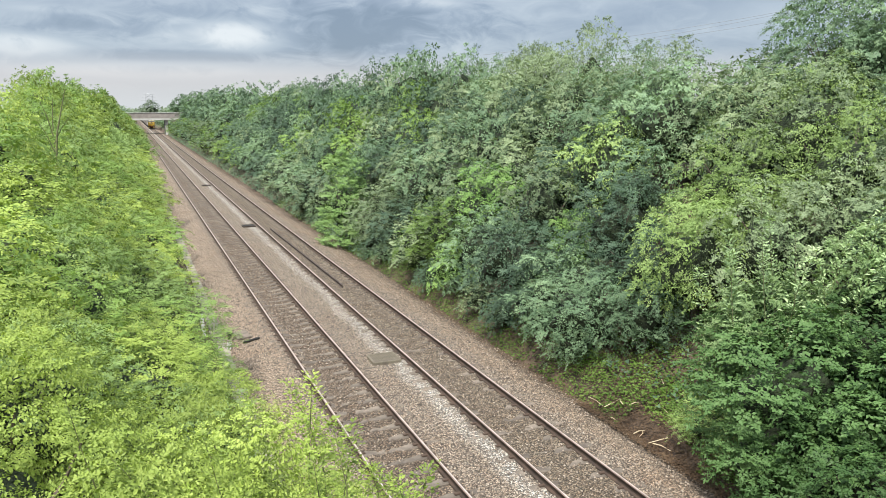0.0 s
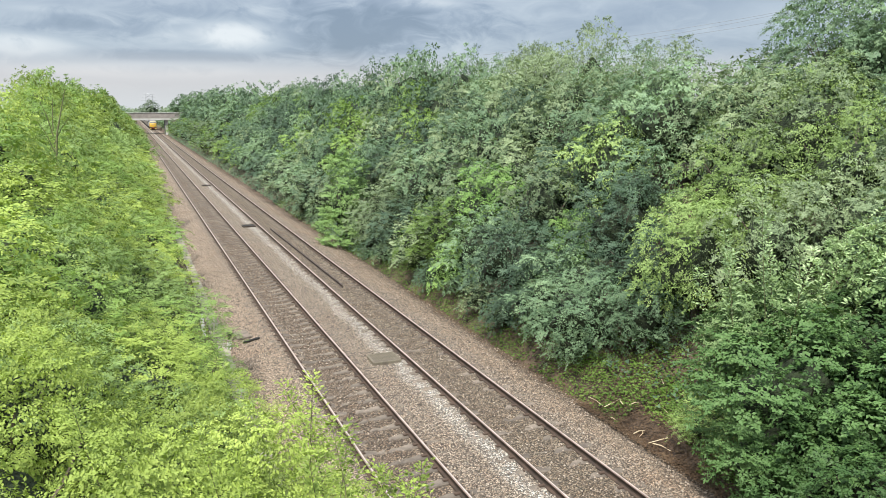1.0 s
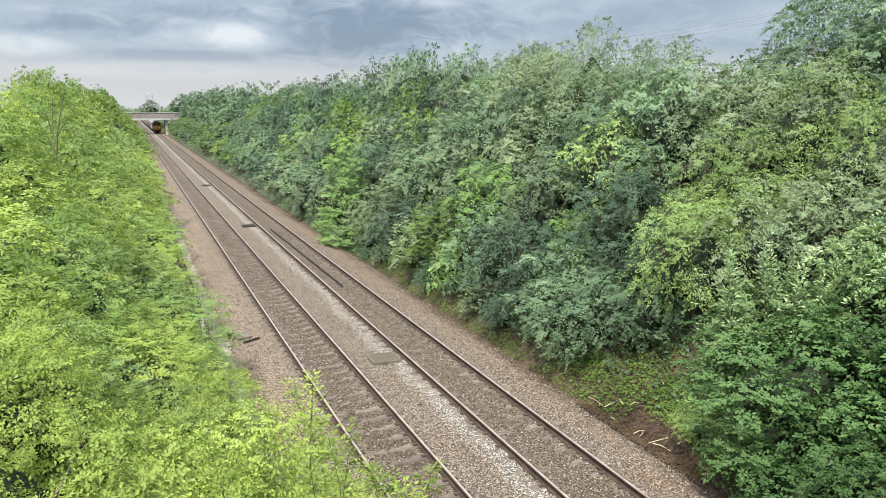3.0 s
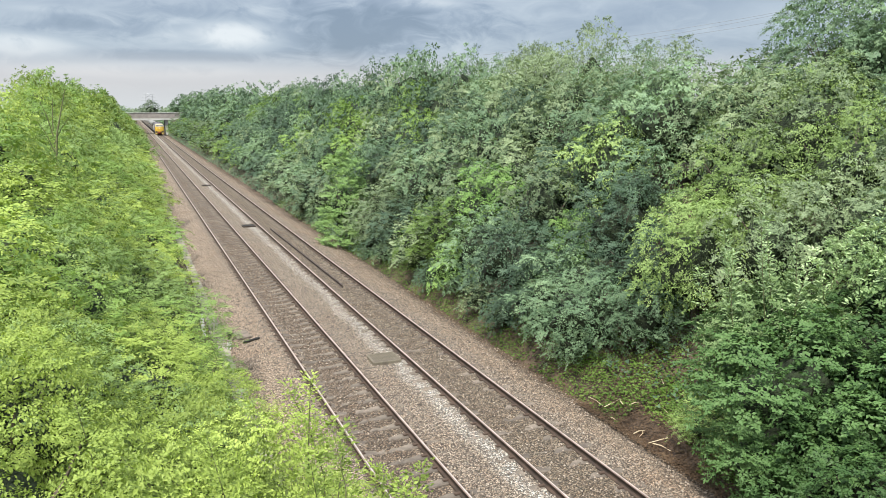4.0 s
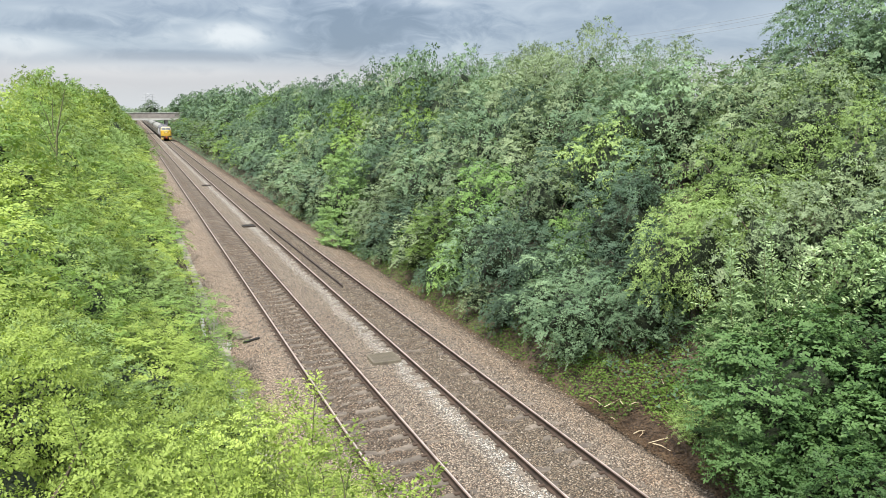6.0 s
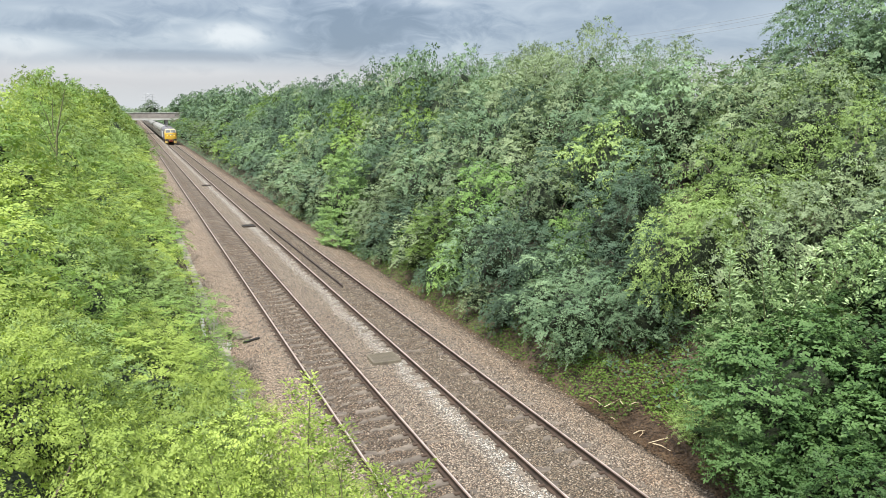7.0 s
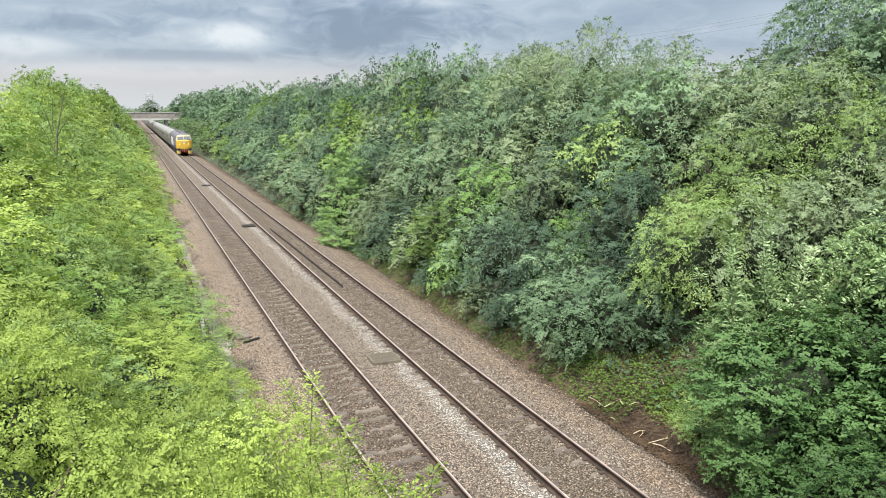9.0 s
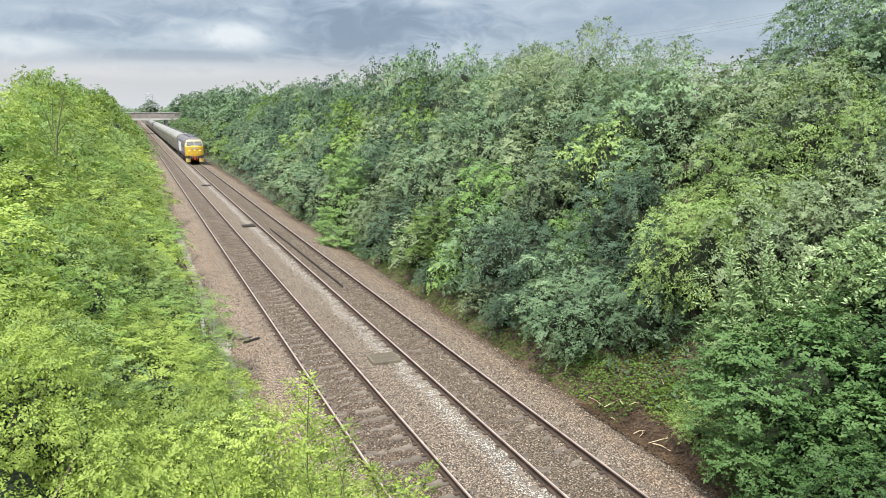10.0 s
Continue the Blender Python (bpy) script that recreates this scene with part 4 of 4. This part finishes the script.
def nettle_patch():
    """A thick patch of nettles and bramble in the hollow beside the tall shrubs."""
    g = np.random.default_rng(35)
    n = 11000
    x = g.uniform(11.9, 15.2, n)
    y = g.uniform(14.2, 20.5, n)
    lump = np.array([noise.noise((a * 1.1, b * 1.1, 9)) for a, b in zip(x, y)])
    keep = (lump + g.normal(0, 0.25, n) > -0.15) & (x - 11.6 > (17 - y) * 0.12)
    x, y, lump = x[keep], y[keep], lump[keep]
    n = len(x)
    z = ground_z(x) + 0.04 + np.abs(g.normal(0, 0.28, n)) * np.clip(0.5 + lump, 0.2, 1.2)
    size = g.uniform(0.045, 0.09, n)
    tagged(new("nettle_patch", leaf_mesh("nettle_patch", np.stack([x, y, z], -1), g.normal(size=(n, 3)) * np.array((1, 1, 0.4)), np.array((-0.3, -0.4, 1.0)) + g.normal(0, 0.35, (n, 3)), size, size * 0.6, M["weed"])), "thick green nettles and bramble on the bank", "nettles", kind="stuff")


nettle_patch()


def slope_ivy():
    """Ivy, bramble and grass that cover the earth under the shrubs."""
    g = np.random.default_rng(32)
    n = 16000
    y = 6 + 70 * g.random(n) ** 1.6
    x = np.where(g.random(n) < 0.6, g.uniform(12.2, 19, n), g.uniform(-6, 1.7, n))
    P = np.stack([x, y, ground_z(x) + 0.08 + np.abs(g.normal(0, 0.22, n))], -1)
    way = g.normal(size=(n, 3)) * np.array((1, 1, 0.4))
    nrm = np.array((0, -0.2, 1.0)) + g.normal(0, 0.4, (n, 3))
    size = g.uniform(0.10, 0.22, n)
    tagged(new("slope_ivy", leaf_mesh("slope_ivy", P, way, nrm, size, size * 0.75, M["haw_dark"], 3)), "dark ivy and bramble covering the slopes", "undergrowth", kind="stuff")


slope_ivy()


def foot_growth():
    """Grass and bramble at the foot of the right slope, further down the line."""
    g = np.random.default_rng(33)
    n = 16000
    y = 40 + 230 * g.random(n) ** 1.5
    x = 11.5 + np.abs(g.normal(0, 0.75, n))
    P = np.stack([x, y, np.maximum(ground_z(x), -0.6) + 0.05 + np.abs(g.normal(0, 0.22, n)) * np.clip(x - 11.4, 0.1, 1.2)], -1)
    size = g.uniform(0.10, 0.22, n)
    tagged(new("foot_growth", leaf_mesh("foot_growth", P, g.normal(size=(n, 3)) * np.array((1, 1, 0.4)), np.array((-0.4, -0.3, 1.0)) + g.normal(0, 0.35, (n, 3)), size, size * 0.6, M["haw_dark"], 3)), "low green bramble along the foot of the slope", "undergrowth", kind="stuff")


foot_growth()


def leaf_litter():
    g = np.random.default_rng(34)
    n = 15000
    y = np.where(g.random(n) < 0.6, g.uniform(11.5, 17.5, n), g.uniform(11, 32, n))
    x = 11.0 + np.abs(g.normal(0, 1.1, n))
    P = np.stack([x, y, np.maximum(ground_z(x), np.interp(x, [10.4, 11.0, 11.8, 12.1], [-0.27, -0.45, -0.62, -0.76])) + 0.06 + g.uniform(0, 0.08, n)], -1)
    size = g.uniform(0.03, 0.08, n)
    tagged(new("leaf_litter", leaf_mesh("leaf_litter", P, g.normal(size=(n, 3)) * np.array((1, 1, 0.25)), np.array((0, 0, 1.0)) + g.normal(0, 0.4, (n, 3)), size, size * 0.6, M["litter"], 3)), "brown dead leaves and twigs on bare soil", "leaf litter", kind="stuff")


leaf_litter()

# ---- things along the line ----
def spare_rail():
    r = tagged(new("spare_rail"), "dark rusted length of rail lying between running rails", "rail")
    r.matrix_world = Matrix.Translation((8.36, 32.8, -0.12)) @ Matrix.Rotation(math.atan2(0.16, 18.0), 4, "Z")
    part("rail_length", extrude_y([(x, z + 0.159) for x, z in RAIL], 0, 18.2, 8), M["dark_rust"], r, m=pose(0, 0, -0.08))


spare_rail()


def catchpit(x, y, size, dark=False):
    c = tagged(new("catchpit_cover"), "flat drain cover with metal grid between the two tracks", "drain cover", "drain covers between the tracks")
    c.location = (x, y, -0.13)
    bm = bmesh.new()
    w = 0.06
    for sx, sy, px, py in ((size, w, 0, -size / 2), (size, w, 0, size / 2), (w, size - w, -size / 2, 0), (w, size - w, size / 2, 0)):
        box(sx, sy, 0.12, (px, py, 0), 0.012, bm)
    part("kerb_frame", bm, M["dark_rust"] if dark else M["grate"], c)
    # black plate under the bars stands in for the dark of the open pit
    part("pit_shade_plate", box(size - w, size - w, 0.05, (0, 0, -0.04)), M["black"], c)
    n = 17
    bar = box(0.026, size - w, 0.03, (0, 0, 0.035), 0.006)
    me = bpy.data.meshes.new("grid_bar")
    bar.to_mesh(me)
    bar.free()
    me.materials.append(M["black"] if dark else M["grate"])
    for k in range(n):
        hang("grid_bar", me, c, m=pose((k + 0.5) / n * (size - w) - (size - w) / 2, 0, 0))


catchpit(7.0, 22.4, 0.86)
catchpit(7.06, 53.0, 0.8, True)
catchpit(6.99, 83.7, 0.8, True)


def cable_trough():
    t = tagged(new("cable_trough"), "pale concrete cable trough with loose lids beside the ballast", "cable trough")
    t.location = (2.42, 0, -0.40)
    bm = extrude_y([(-0.18, -0.3), (0.18, -0.3), (0.18, 0.0), (0.12, 0.0), (0.12, -0.2), (-0.12, -0.2), (-0.12, 0.0), (-0.18, 0.0)], 5, 260, 60)
    part("trough_channel", bm, M["concrete"], t)
    lid = box(0.40, 0.96, 0.06, (0, 0, 0.03), 0.012)
    me = bpy.data.meshes.new("trough_lid")
    lid.to_mesh(me)
    lid.free()
    me.materials.append(M["concrete"])
    r = random.Random(5)
    for k in range(140):
        hang("trough_lid", me, t, m=pose(r.uniform(-0.025, 0.025), 6 + k * 1.0, r.uniform(0, 0.012), r.uniform(-0.6, 0.6), r.uniform(-1.5, 1.5), r.uniform(-1.6, 1.6)))


cable_trough()


def lineside_bits():
    slab = tagged(new("concrete_slab"), "weathered flat concrete slab lying on ballast", "slab")
    slab.matrix_world = pose(3.18, 26.9, -0.17, 1.5, -4, 6)
    part("slab_body", box(0.5, 0.85, 0.07, (0, 0, 0), 0.02), M["sleeper"], slab)
    bar_ = tagged(new("timber_offcut"), "black tarred timber offcut lying on stones", "timber")
    bar_.matrix_world = pose(3.40, 26.1, -0.15, 0, -6, 14)
    part("timber_body", box(0.62, 0.09, 0.07, (0, 0, 0), 0.02), M["black"], bar_)
    lump = tagged(new("signal_cable_box"), "small black cable box on a short stub post", "cable box")
    lump.matrix_world = pose(2.72, 26.7, -0.2)
    part("stub_post", tube([(0, 0, -0.2), (0, 0, 0.12)], [0.05, 0.045], 8), M["black"], lump)
    part("box_body", box(0.2, 0.16, 0.14, (0.02, 0, 0.18), 0.03), M["black"], lump)
    for x, y, h, lean_ in ((2.62, 26.0, 0.14, 4), (2.02, 28.3, 0.62, -5)):
        p = tagged(new("marker_post"), "short dirty white lineside marker post", "post", "lineside marker posts")
        p.matrix_world = pose(x, y, -0.5, lean_, lean_, 0)
        part("post_body", box(0.13, 0.09, h + 0.3, (0, 0, (h + 0.3) / 2), 0.015), M["white_paint"], p)
        part("post_cap", box(0.15, 0.11, 0.03, (0, 0, h + 0.31), 0.01), M["concrete"], p)
    r = random.Random(12)
    for k in range(16):
        b = tagged(new("cut_stem"), "dry pale cut branch lying on brown soil", "branch", "cut branches on the soil")
        x, y = r.uniform(11.3, 12.9), r.uniform(13.2, 17.6)
        b.matrix_world = pose(x, y, float(ground_z(x)) + 0.09, r.uniform(-6, 6), r.uniform(-4, 10), r.uniform(0, 360))
        ln = r.uniform(0.25, 0.8)
        part("branch_body", tube([(-ln / 2, 0, 0), (-ln * 0.1, 0.03, 0.02), (ln / 2, -0.02, 0)], [0.016, 0.014, 0.008], 5), M["dry"], b)
    # a dead sapling among the green on the left slope
    d = tagged(new("dead_sapling"), "bare pale dead sapling among green shrubs", "tree")
    d.matrix_world = pose(-2.8, 32.6, float(ground_z(-2.8)) + 0.2)
    part("trunk", tube([(0, 0, 0), (0.05, 0.1, 2.6), (0.22, 0.1, 4.3), (0.62, -0.1, 5.9)], [0.055, 0.045, 0.035, 0.012], 6), M["twig"], d)
    for z, dx, dy, up_ in ((3.6, -0.5, -0.1, 1.2), (3.9, 0.6, -0.1, 1.0), (4.2, -0.35, -0.1, 1.3), (4.4, 0.1, -0.2, 1.2)):
        part("twig", tube([(0.09, 0.18, z), (0.09 + dx * 0.5, 0.18 + dy * 0.5, z + up_ * 0.6), (0.09 + dx, 0.18 + dy, z + up_)], [0.022, 0.016, 0.008], 5), M["twig"], d)


lineside_bits()

# ---- second overbridge, far down the line ----


def far_bridge():
    b = tagged(new("road_bridge"), "pale concrete road overbridge with a long flat parapet", "bridge")
    b.location = (0, 274, 0)
    part("deck", box(40, 9.0, 0.9, (5.5, 4.5, 4.9), 0.03), M["deck"], b)
    part("edge_beam", box(40, 0.5, 0.55, (5.5, -0.27, 4.62), 0.03), M["beam"], b, "pale painted edge beam")
    part("parapet", box(40, 0.35, 1.7, (5.5, -0.05, 5.76), 0.03), M["deck"], b)
    part("coping", box(40, 0.55, 0.22, (5.5, -0.05, 6.72), 0.04), M["beam"], b, "pale coping stone along the parapet")
    part("rear_parapet", box(40, 0.35, 1.7, (5.5, 9.05, 5.76), 0.03), M["deck"], b)
    part("pier", box(0.9, 8.4, 5.2, (11.4, 4.5, 1.85), 0.06), M["beam"], b, "pale concrete pier")
    part("abutment", box(4.0, 8.8, 5.2, (18.0, 4.5, 1.85), 0.05), M["brick"], b)
    part("abutment", box(4.0, 8.8, 5.2, (-2.2, 4.5, 1.85), 0.05), M["brick"], b)


far_bridge()

# ---- the train ----


def body_section(top, bottom, half, roof_r, y0, y1, steps=1):
    """A coach body section: flat sides and a rounded roof."""
    prof = [(-half * 0.96, bottom), (half * 0.96, bottom), (half, bottom + 0.5), (half, top - roof_r)]
    for k in range(1, 8):
        a = math.pi * k / 8
        prof.append((half * math.cos(a), top - roof_r + roof_r * math.sin(a)))
    prof.append((-half, top - roof_r))
    prof.append((-half, bottom + 0.5))
    return extrude_y(prof, y0, y1, steps)


def bogie(parent, y, wheels, gap):
    part("bogie", box(2.2, gap * (wheels - 1) + 1.3, 0.45, (0, y, 0.62), 0.06), M["underframe"], parent)
    for k in range(wheels):
        for s in (-0.75, 0.75):
            bm = bmesh.new()
            bmesh.ops.create_cone(bm, cap_ends=True, segments=20, radius1=0.5, radius2=0.47, depth=0.13, matrix=Matrix.Translation((s, y + (k - (wheels - 1) / 2) * gap, 0.5)) @ Matrix.Rotation(math.pi / 2, 4, "Y"))
            part("wheel", bm, M["underframe"], parent)


def locomotive():
    c = tagged(new("diesel_locomotive"), "grey diesel locomotive with a bright yellow front", "locomotive")
    L = 19.2
    body = body_section(3.82, 1.05, 1.33, 1.0, 0.75, L - 0.75, 6)
    body.normal_update()
    for f in body.faces:
        z = f.calc_center_median().z
        f.material_index = 2 if z > 3.0 else (1 if z < 1.6 else 0)
    part("body", body, [M["grey_paint"], M["purple"], M["roof_grey"]], c, smooth=False)
    # raked cab ends: yellow lower panel, grey brow, screens with sky reflection in their colour
    for end, sy in ((0.0, 1), (L, -1)):
        def yy(v, end=end, sy=sy):
            return end + sy * v
        bm = bmesh.new()
        rows = [(1.05, 0.03, 1.18), (1.3, 0.0, 1.24), (2.42, 0.02, 1.26), (2.55, 0.08, 1.25), (3.25, 0.36, 1.08), (3.45, 0.46, 0.92), (3.68, 0.66, 0.60), (3.80, 0.84, 0.40)]
        rings = []
        for z, d, hw in rows:
            ring = []
            for k in range(-5, 6):
                x = hw * k / 5
                ring.append(bm.verts.new((x, yy(d + 0.30 * abs(k / 5) ** 3), z)))
            ring.insert(0, bm.verts.new((-min(hw + 0.06, 1.33), yy(1.0), z)))
            ring.append(bm.verts.new((min(hw + 0.06, 1.33), yy(1.0), z)))
            rings.append(ring)
        for i, (a, b) in enumerate(zip(rings, rings[1:])):
            for k in range(len(a) - 1):
                f = bm.faces.new((a[k], a[k + 1], b[k + 1], b[k]))
                f.material_index = 0 if i < 3 or (i == 3 and k in (0, len(a) - 2)) else (1 if i < 5 else 2)
        bm.faces.new(rings[0]), bm.faces.new(rings[-1])
        bmesh.ops.recalc_face_normals(bm, faces=bm.faces)
        cab = part("cab_front", bm, [M["yellow_paint"], M["cream"], M["roof_grey"]], c, "bright warning-yellow cab front under a dull cream brow")
        for x in (-0.53, 0.53):
            w = box(0.98, 0.05, 0.56, (0, 0, 0), 0.03)
            screen = part("windscreen", w, M["screen"], cab, m=Matrix.Translation((x, yy(0.225), 2.92)) @ Matrix.Rotation(sy * -0.38, 4, "X"))
            part("wiper", box(0.03, 0.03, 0.42, (0.1, -0.04 * sy, -0.02), 0.008), M["black"], screen)
        part("headcode_panel", box(0.9, 0.05, 0.24, (0, yy(0.005), 2.18), 0.02), M["cream"], cab)
        part("headlight", box(0.2, 0.05, 0.16, (0, yy(-0.02), 1.95), 0.02), M["headlight"], cab)
        for x in (-0.72, 0.72):
            part("marker_light", box(0.26, 0.05, 0.14, (x, yy(0.06), 1.9), 0.02), M["headlight"] if sy > 0 else M["red"], cab)
        for x in (-0.35, 0.35):
            part("jumper_cable_box", box(0.22, 0.08, 0.2, (x, yy(-0.01), 1.5), 0.02), M["yellow_paint"], cab)
        part("buffer_beam", box(2.5, 0.2, 0.30, (0, yy(0.1), 0.95), 0.03), M["underframe"], c, "black buffer beam")
        for x in (-0.92, 0.92):
            part("valance", box(0.66, 0.22, 0.62, (x, yy(0.08), 0.55), 0.05), M["valance"] if sy > 0 else M["underframe"], c)
            bm = bmesh.new()
            bmesh.ops.create_cone(bm, cap_ends=True, segments=16, radius1=0.1, radius2=0.1, depth=0.5, matrix=Matrix.Translation((x * 0.95, yy(-0.2), 1.0)) @ Matrix.Rotation(math.pi / 2, 4, "X"))
            bmesh.ops.create_cone(bm, cap_ends=True, segments=20, radius1=0.24, radius2=0.24, depth=0.06, matrix=Matrix.Translation((x * 0.95, yy(-0.45), 1.0)) @ Matrix.Rotation(math.pi / 2, 4, "X"))
            part("buffer", bm, M["underframe"], c)
        part("coupling_hook", box(0.16, 0.4, 0.5, (0, yy(-0.15), 0.8), 0.04), M["red"], c)
        for x in (-0.3, 0.3):
            part("brake_hose", tube([(x, yy(-0.05), 1.05), (x * 1.05, yy(-0.2), 0.8), (x, yy(-0.1), 0.5)], [0.03] * 3), M["red"], c)
        bogie(c, end + sy * 4.6, 3, 1.7)
        for x in (-1.335, 1.335):
            part("cab_side_window", box(0.03, 0.8, 0.55, (x, end + sy * 1.55, 2.5), 0.01), M["glass"], c)
            part("cab_door", box(0.02, 0.7, 1.7, (x, end + sy * 2.5, 1.95), 0.008), M["purple"], c)
    for x in (-1.338, 1.338):
        part("side_panel", box(0.045, 5.6, 1.4, (x, 11.4, 2.1), 0.006), M["white_paint"], c, "dirty white bodyside panel")
    part("fuel_tank", box(2.3, 4.2, 0.7, (0, L / 2, 0.72), 0.08), M["underframe"], c)
    for k in range(5):
        part("roof_grille", box(1.1, 1.3, 0.12, (0, 4.2 + k * 2.6, 3.84), 0.03), M["roof_grey"], c)
        for x in (-1.335, 1.335):
            part("side_grille", box(0.025, 1.5, 0.6, (x, 4.4 + k * 2.5, 2.5), 0.006), M["roof_grey"], c)
    return c


def coach():
    c = tagged(new("passenger_coach"), "grey-green passenger coach with a pale window band and roof", "railway coach", "coaches of the train")
    L = 19.6
    bm = body_section(3.8, 1.0, 1.38, 0.9, 0.1, L, 4)
    bm.normal_update()
    for f in bm.faces:
        f.material_index = 1 if f.calc_center_median().z > 2.95 and abs(f.normal.y) < 0.5 else 0
    part("body", bm, [M["coach_dark"], M["coach_roof"]], c)
    for s in (-1, 1):
        part("window_band", box(0.02, L - 0.5, 0.75, (s * 1.388, L / 2, 2.42), 0.006), M["coach_band"], c, "pale grey band along the windows")
        for k in range(8):
            part("window", box(0.03, 1.25, 0.56, (s * 1.394, 2.5 + k * 2.1, 2.42), 0.01), M["glass"], c)
        for y in (0.75, L - 0.65):
            part("door", box(0.03, 0.72, 1.95, (s * 1.39, y, 2.05), 0.01), M["coach_dark"], c)
    for k in range(6):
        part("roof_vent", box(0.4, 0.35, 0.14, (0, 1.8 + k * 3.2, 3.83), 0.04), M["roof_grey"], c)
    part("gangway", box(0.9, 0.9, 2.1, (0, 0.0, 2.1), 0.08), M["black"], c)
    bogie(c, 3.0, 2, 2.5), bogie(c, L - 3.0, 2, 2.5)
    part("underframe_box", box(2.0, 6.0, 0.55, (0, L / 2, 0.72), 0.06), M["underframe"], c)
    return c


TRAIN = [(locomotive(), 0.0)]
_coach = coach()
TRAIN.append((_coach, 19.7))
for _k in range(1, 14):
    TRAIN.append((copy_thing(_coach, pose(8.417, 500 + _k * 20, 0)), 19.7 + _k * 20.1))

# front of the locomotive along the line, by time
FRONT = [(0.0, 347.4), (10.0, 116.7)]


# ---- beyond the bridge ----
# plants with the far leaf here carry haze in their colour
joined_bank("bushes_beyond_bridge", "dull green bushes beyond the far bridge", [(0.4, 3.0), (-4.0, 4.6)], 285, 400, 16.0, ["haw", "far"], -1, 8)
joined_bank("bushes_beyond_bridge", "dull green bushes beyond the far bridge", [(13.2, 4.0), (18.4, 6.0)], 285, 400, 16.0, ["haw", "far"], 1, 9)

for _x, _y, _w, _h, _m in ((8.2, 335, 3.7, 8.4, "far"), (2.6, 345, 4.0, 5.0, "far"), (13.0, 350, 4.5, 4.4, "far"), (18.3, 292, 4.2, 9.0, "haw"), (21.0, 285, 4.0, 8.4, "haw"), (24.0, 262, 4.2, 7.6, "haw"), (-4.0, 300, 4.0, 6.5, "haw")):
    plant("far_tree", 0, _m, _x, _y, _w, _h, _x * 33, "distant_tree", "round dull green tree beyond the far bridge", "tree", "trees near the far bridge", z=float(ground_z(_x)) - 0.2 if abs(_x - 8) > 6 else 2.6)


def far_hedges():
    """Hedges and woods on the plain, far off."""
    g = np.random.default_rng(8)
    n = 7000
    y = g.uniform(480, 900, n)
    x = g.uniform(-160, 190, n)
    h = np.abs(g.normal(0, 1, n)) * (1.4 + np.array([noise.noise((a * 0.03, b * 0.01, 5)) for a, b in zip(x, y)]) * 1.6)
    P = np.stack([x, y, PLAIN + np.clip(h, 0, 5.2)], -1)
    size = g.uniform(1.2, 2.6, n)
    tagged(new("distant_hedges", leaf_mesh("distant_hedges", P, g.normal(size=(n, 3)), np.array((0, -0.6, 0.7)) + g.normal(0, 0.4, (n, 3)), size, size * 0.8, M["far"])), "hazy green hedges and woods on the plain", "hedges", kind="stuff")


far_hedges()


def pylon():
    p = tagged(new("power_pylon"), "grey steel lattice power pylon far away", "pylon")
    p.location = (18.0, 760, PLAIN)
    for sx in (-1, 1):
        for sy in (-1, 1):
            part("leg", tube([(sx * 3.6, sy * 2.0, 0), (sx * 2.6, sy * 0.9, 17.0)], [0.26, 0.18], 5), M["steel"], p)
    for k in range(5):
        z = 2 + k * 3
        w = 3.6 - z / 17
        part("brace", tube([(-w, -1, z), (w, -1, z + 3)], [0.11, 0.11], 4), M["steel"], p)
        part("brace", tube([(w, -1, z), (-w, -1, z + 3)], [0.11, 0.11], 4), M["steel"], p)
    for z, w in ((11.0, 6.8), (14.0, 6.0), (16.6, 4.6)):
        part("cross_arm", tube([(-w, 0, z), (0, 0, z + 0.5), (w, 0, z)], [0.12, 0.25, 0.12], 5), M["steel"], p)


pylon()


def power_cables():
    for z, slope, y in ((16.38, 0.1736, 70.0), (15.93, 0.1886, 70.5), (15.55, 0.162, 71.0)):
        c = tagged(new("power_cable"), "thin grey overhead power cable", "cable", "overhead power cables")
        pts = [(56.4 + u, y, z + slope * u + 0.0008 * (u * u - 14 * u)) for u in range(-24, 49, 8)]
        part("cable_strand", tube(pts, [0.017] * len(pts), 5), M["cable"], c)


power_cables()


def power_pole(x, top):
    p = tagged(new("power_pole"), "tall tarred timber power pole with a cross arm", "pole", "power poles")
    p.location = (x, 70.5, PLAIN - 0.3)
    part("pole_shaft", tube([(0, 0, 0), (0, 0, top - PLAIN + 0.5)], [0.17, 0.12], 8), M["bark"], p)
    part("cross_arm", box(0.12, 1.6, 0.12, (0, 0, top - PLAIN + 0.1), 0.02), M["bark"], p)


power_pole(32.4, 12.4)
power_pole(104.4, 25.6)


def motions():
    for thing, back_ in TRAIN:
        walk(thing, [(t, pose(8.417, y + back_, 0)) for t, y in FRONT])
    for thing, sway, period, phase in SWAYING:
        place_, turn_, _ = thing.matrix_basis.decompose()
        m0 = Matrix.Translation(place_) @ turn_.to_matrix().to_4x4()
        rows = []
        for k in range(21):
            t = k * 0.5
            a = sway * (math.sin(2 * math.pi * t / period + phase) + 0.45 * math.sin(2 * math.pi * t / (period * 0.43) + 2 * phase))
            rows.append((t, m0 @ pose(0, 0, 0, a * 0.6, a, 0)))
        walk(thing, rows)


motions()
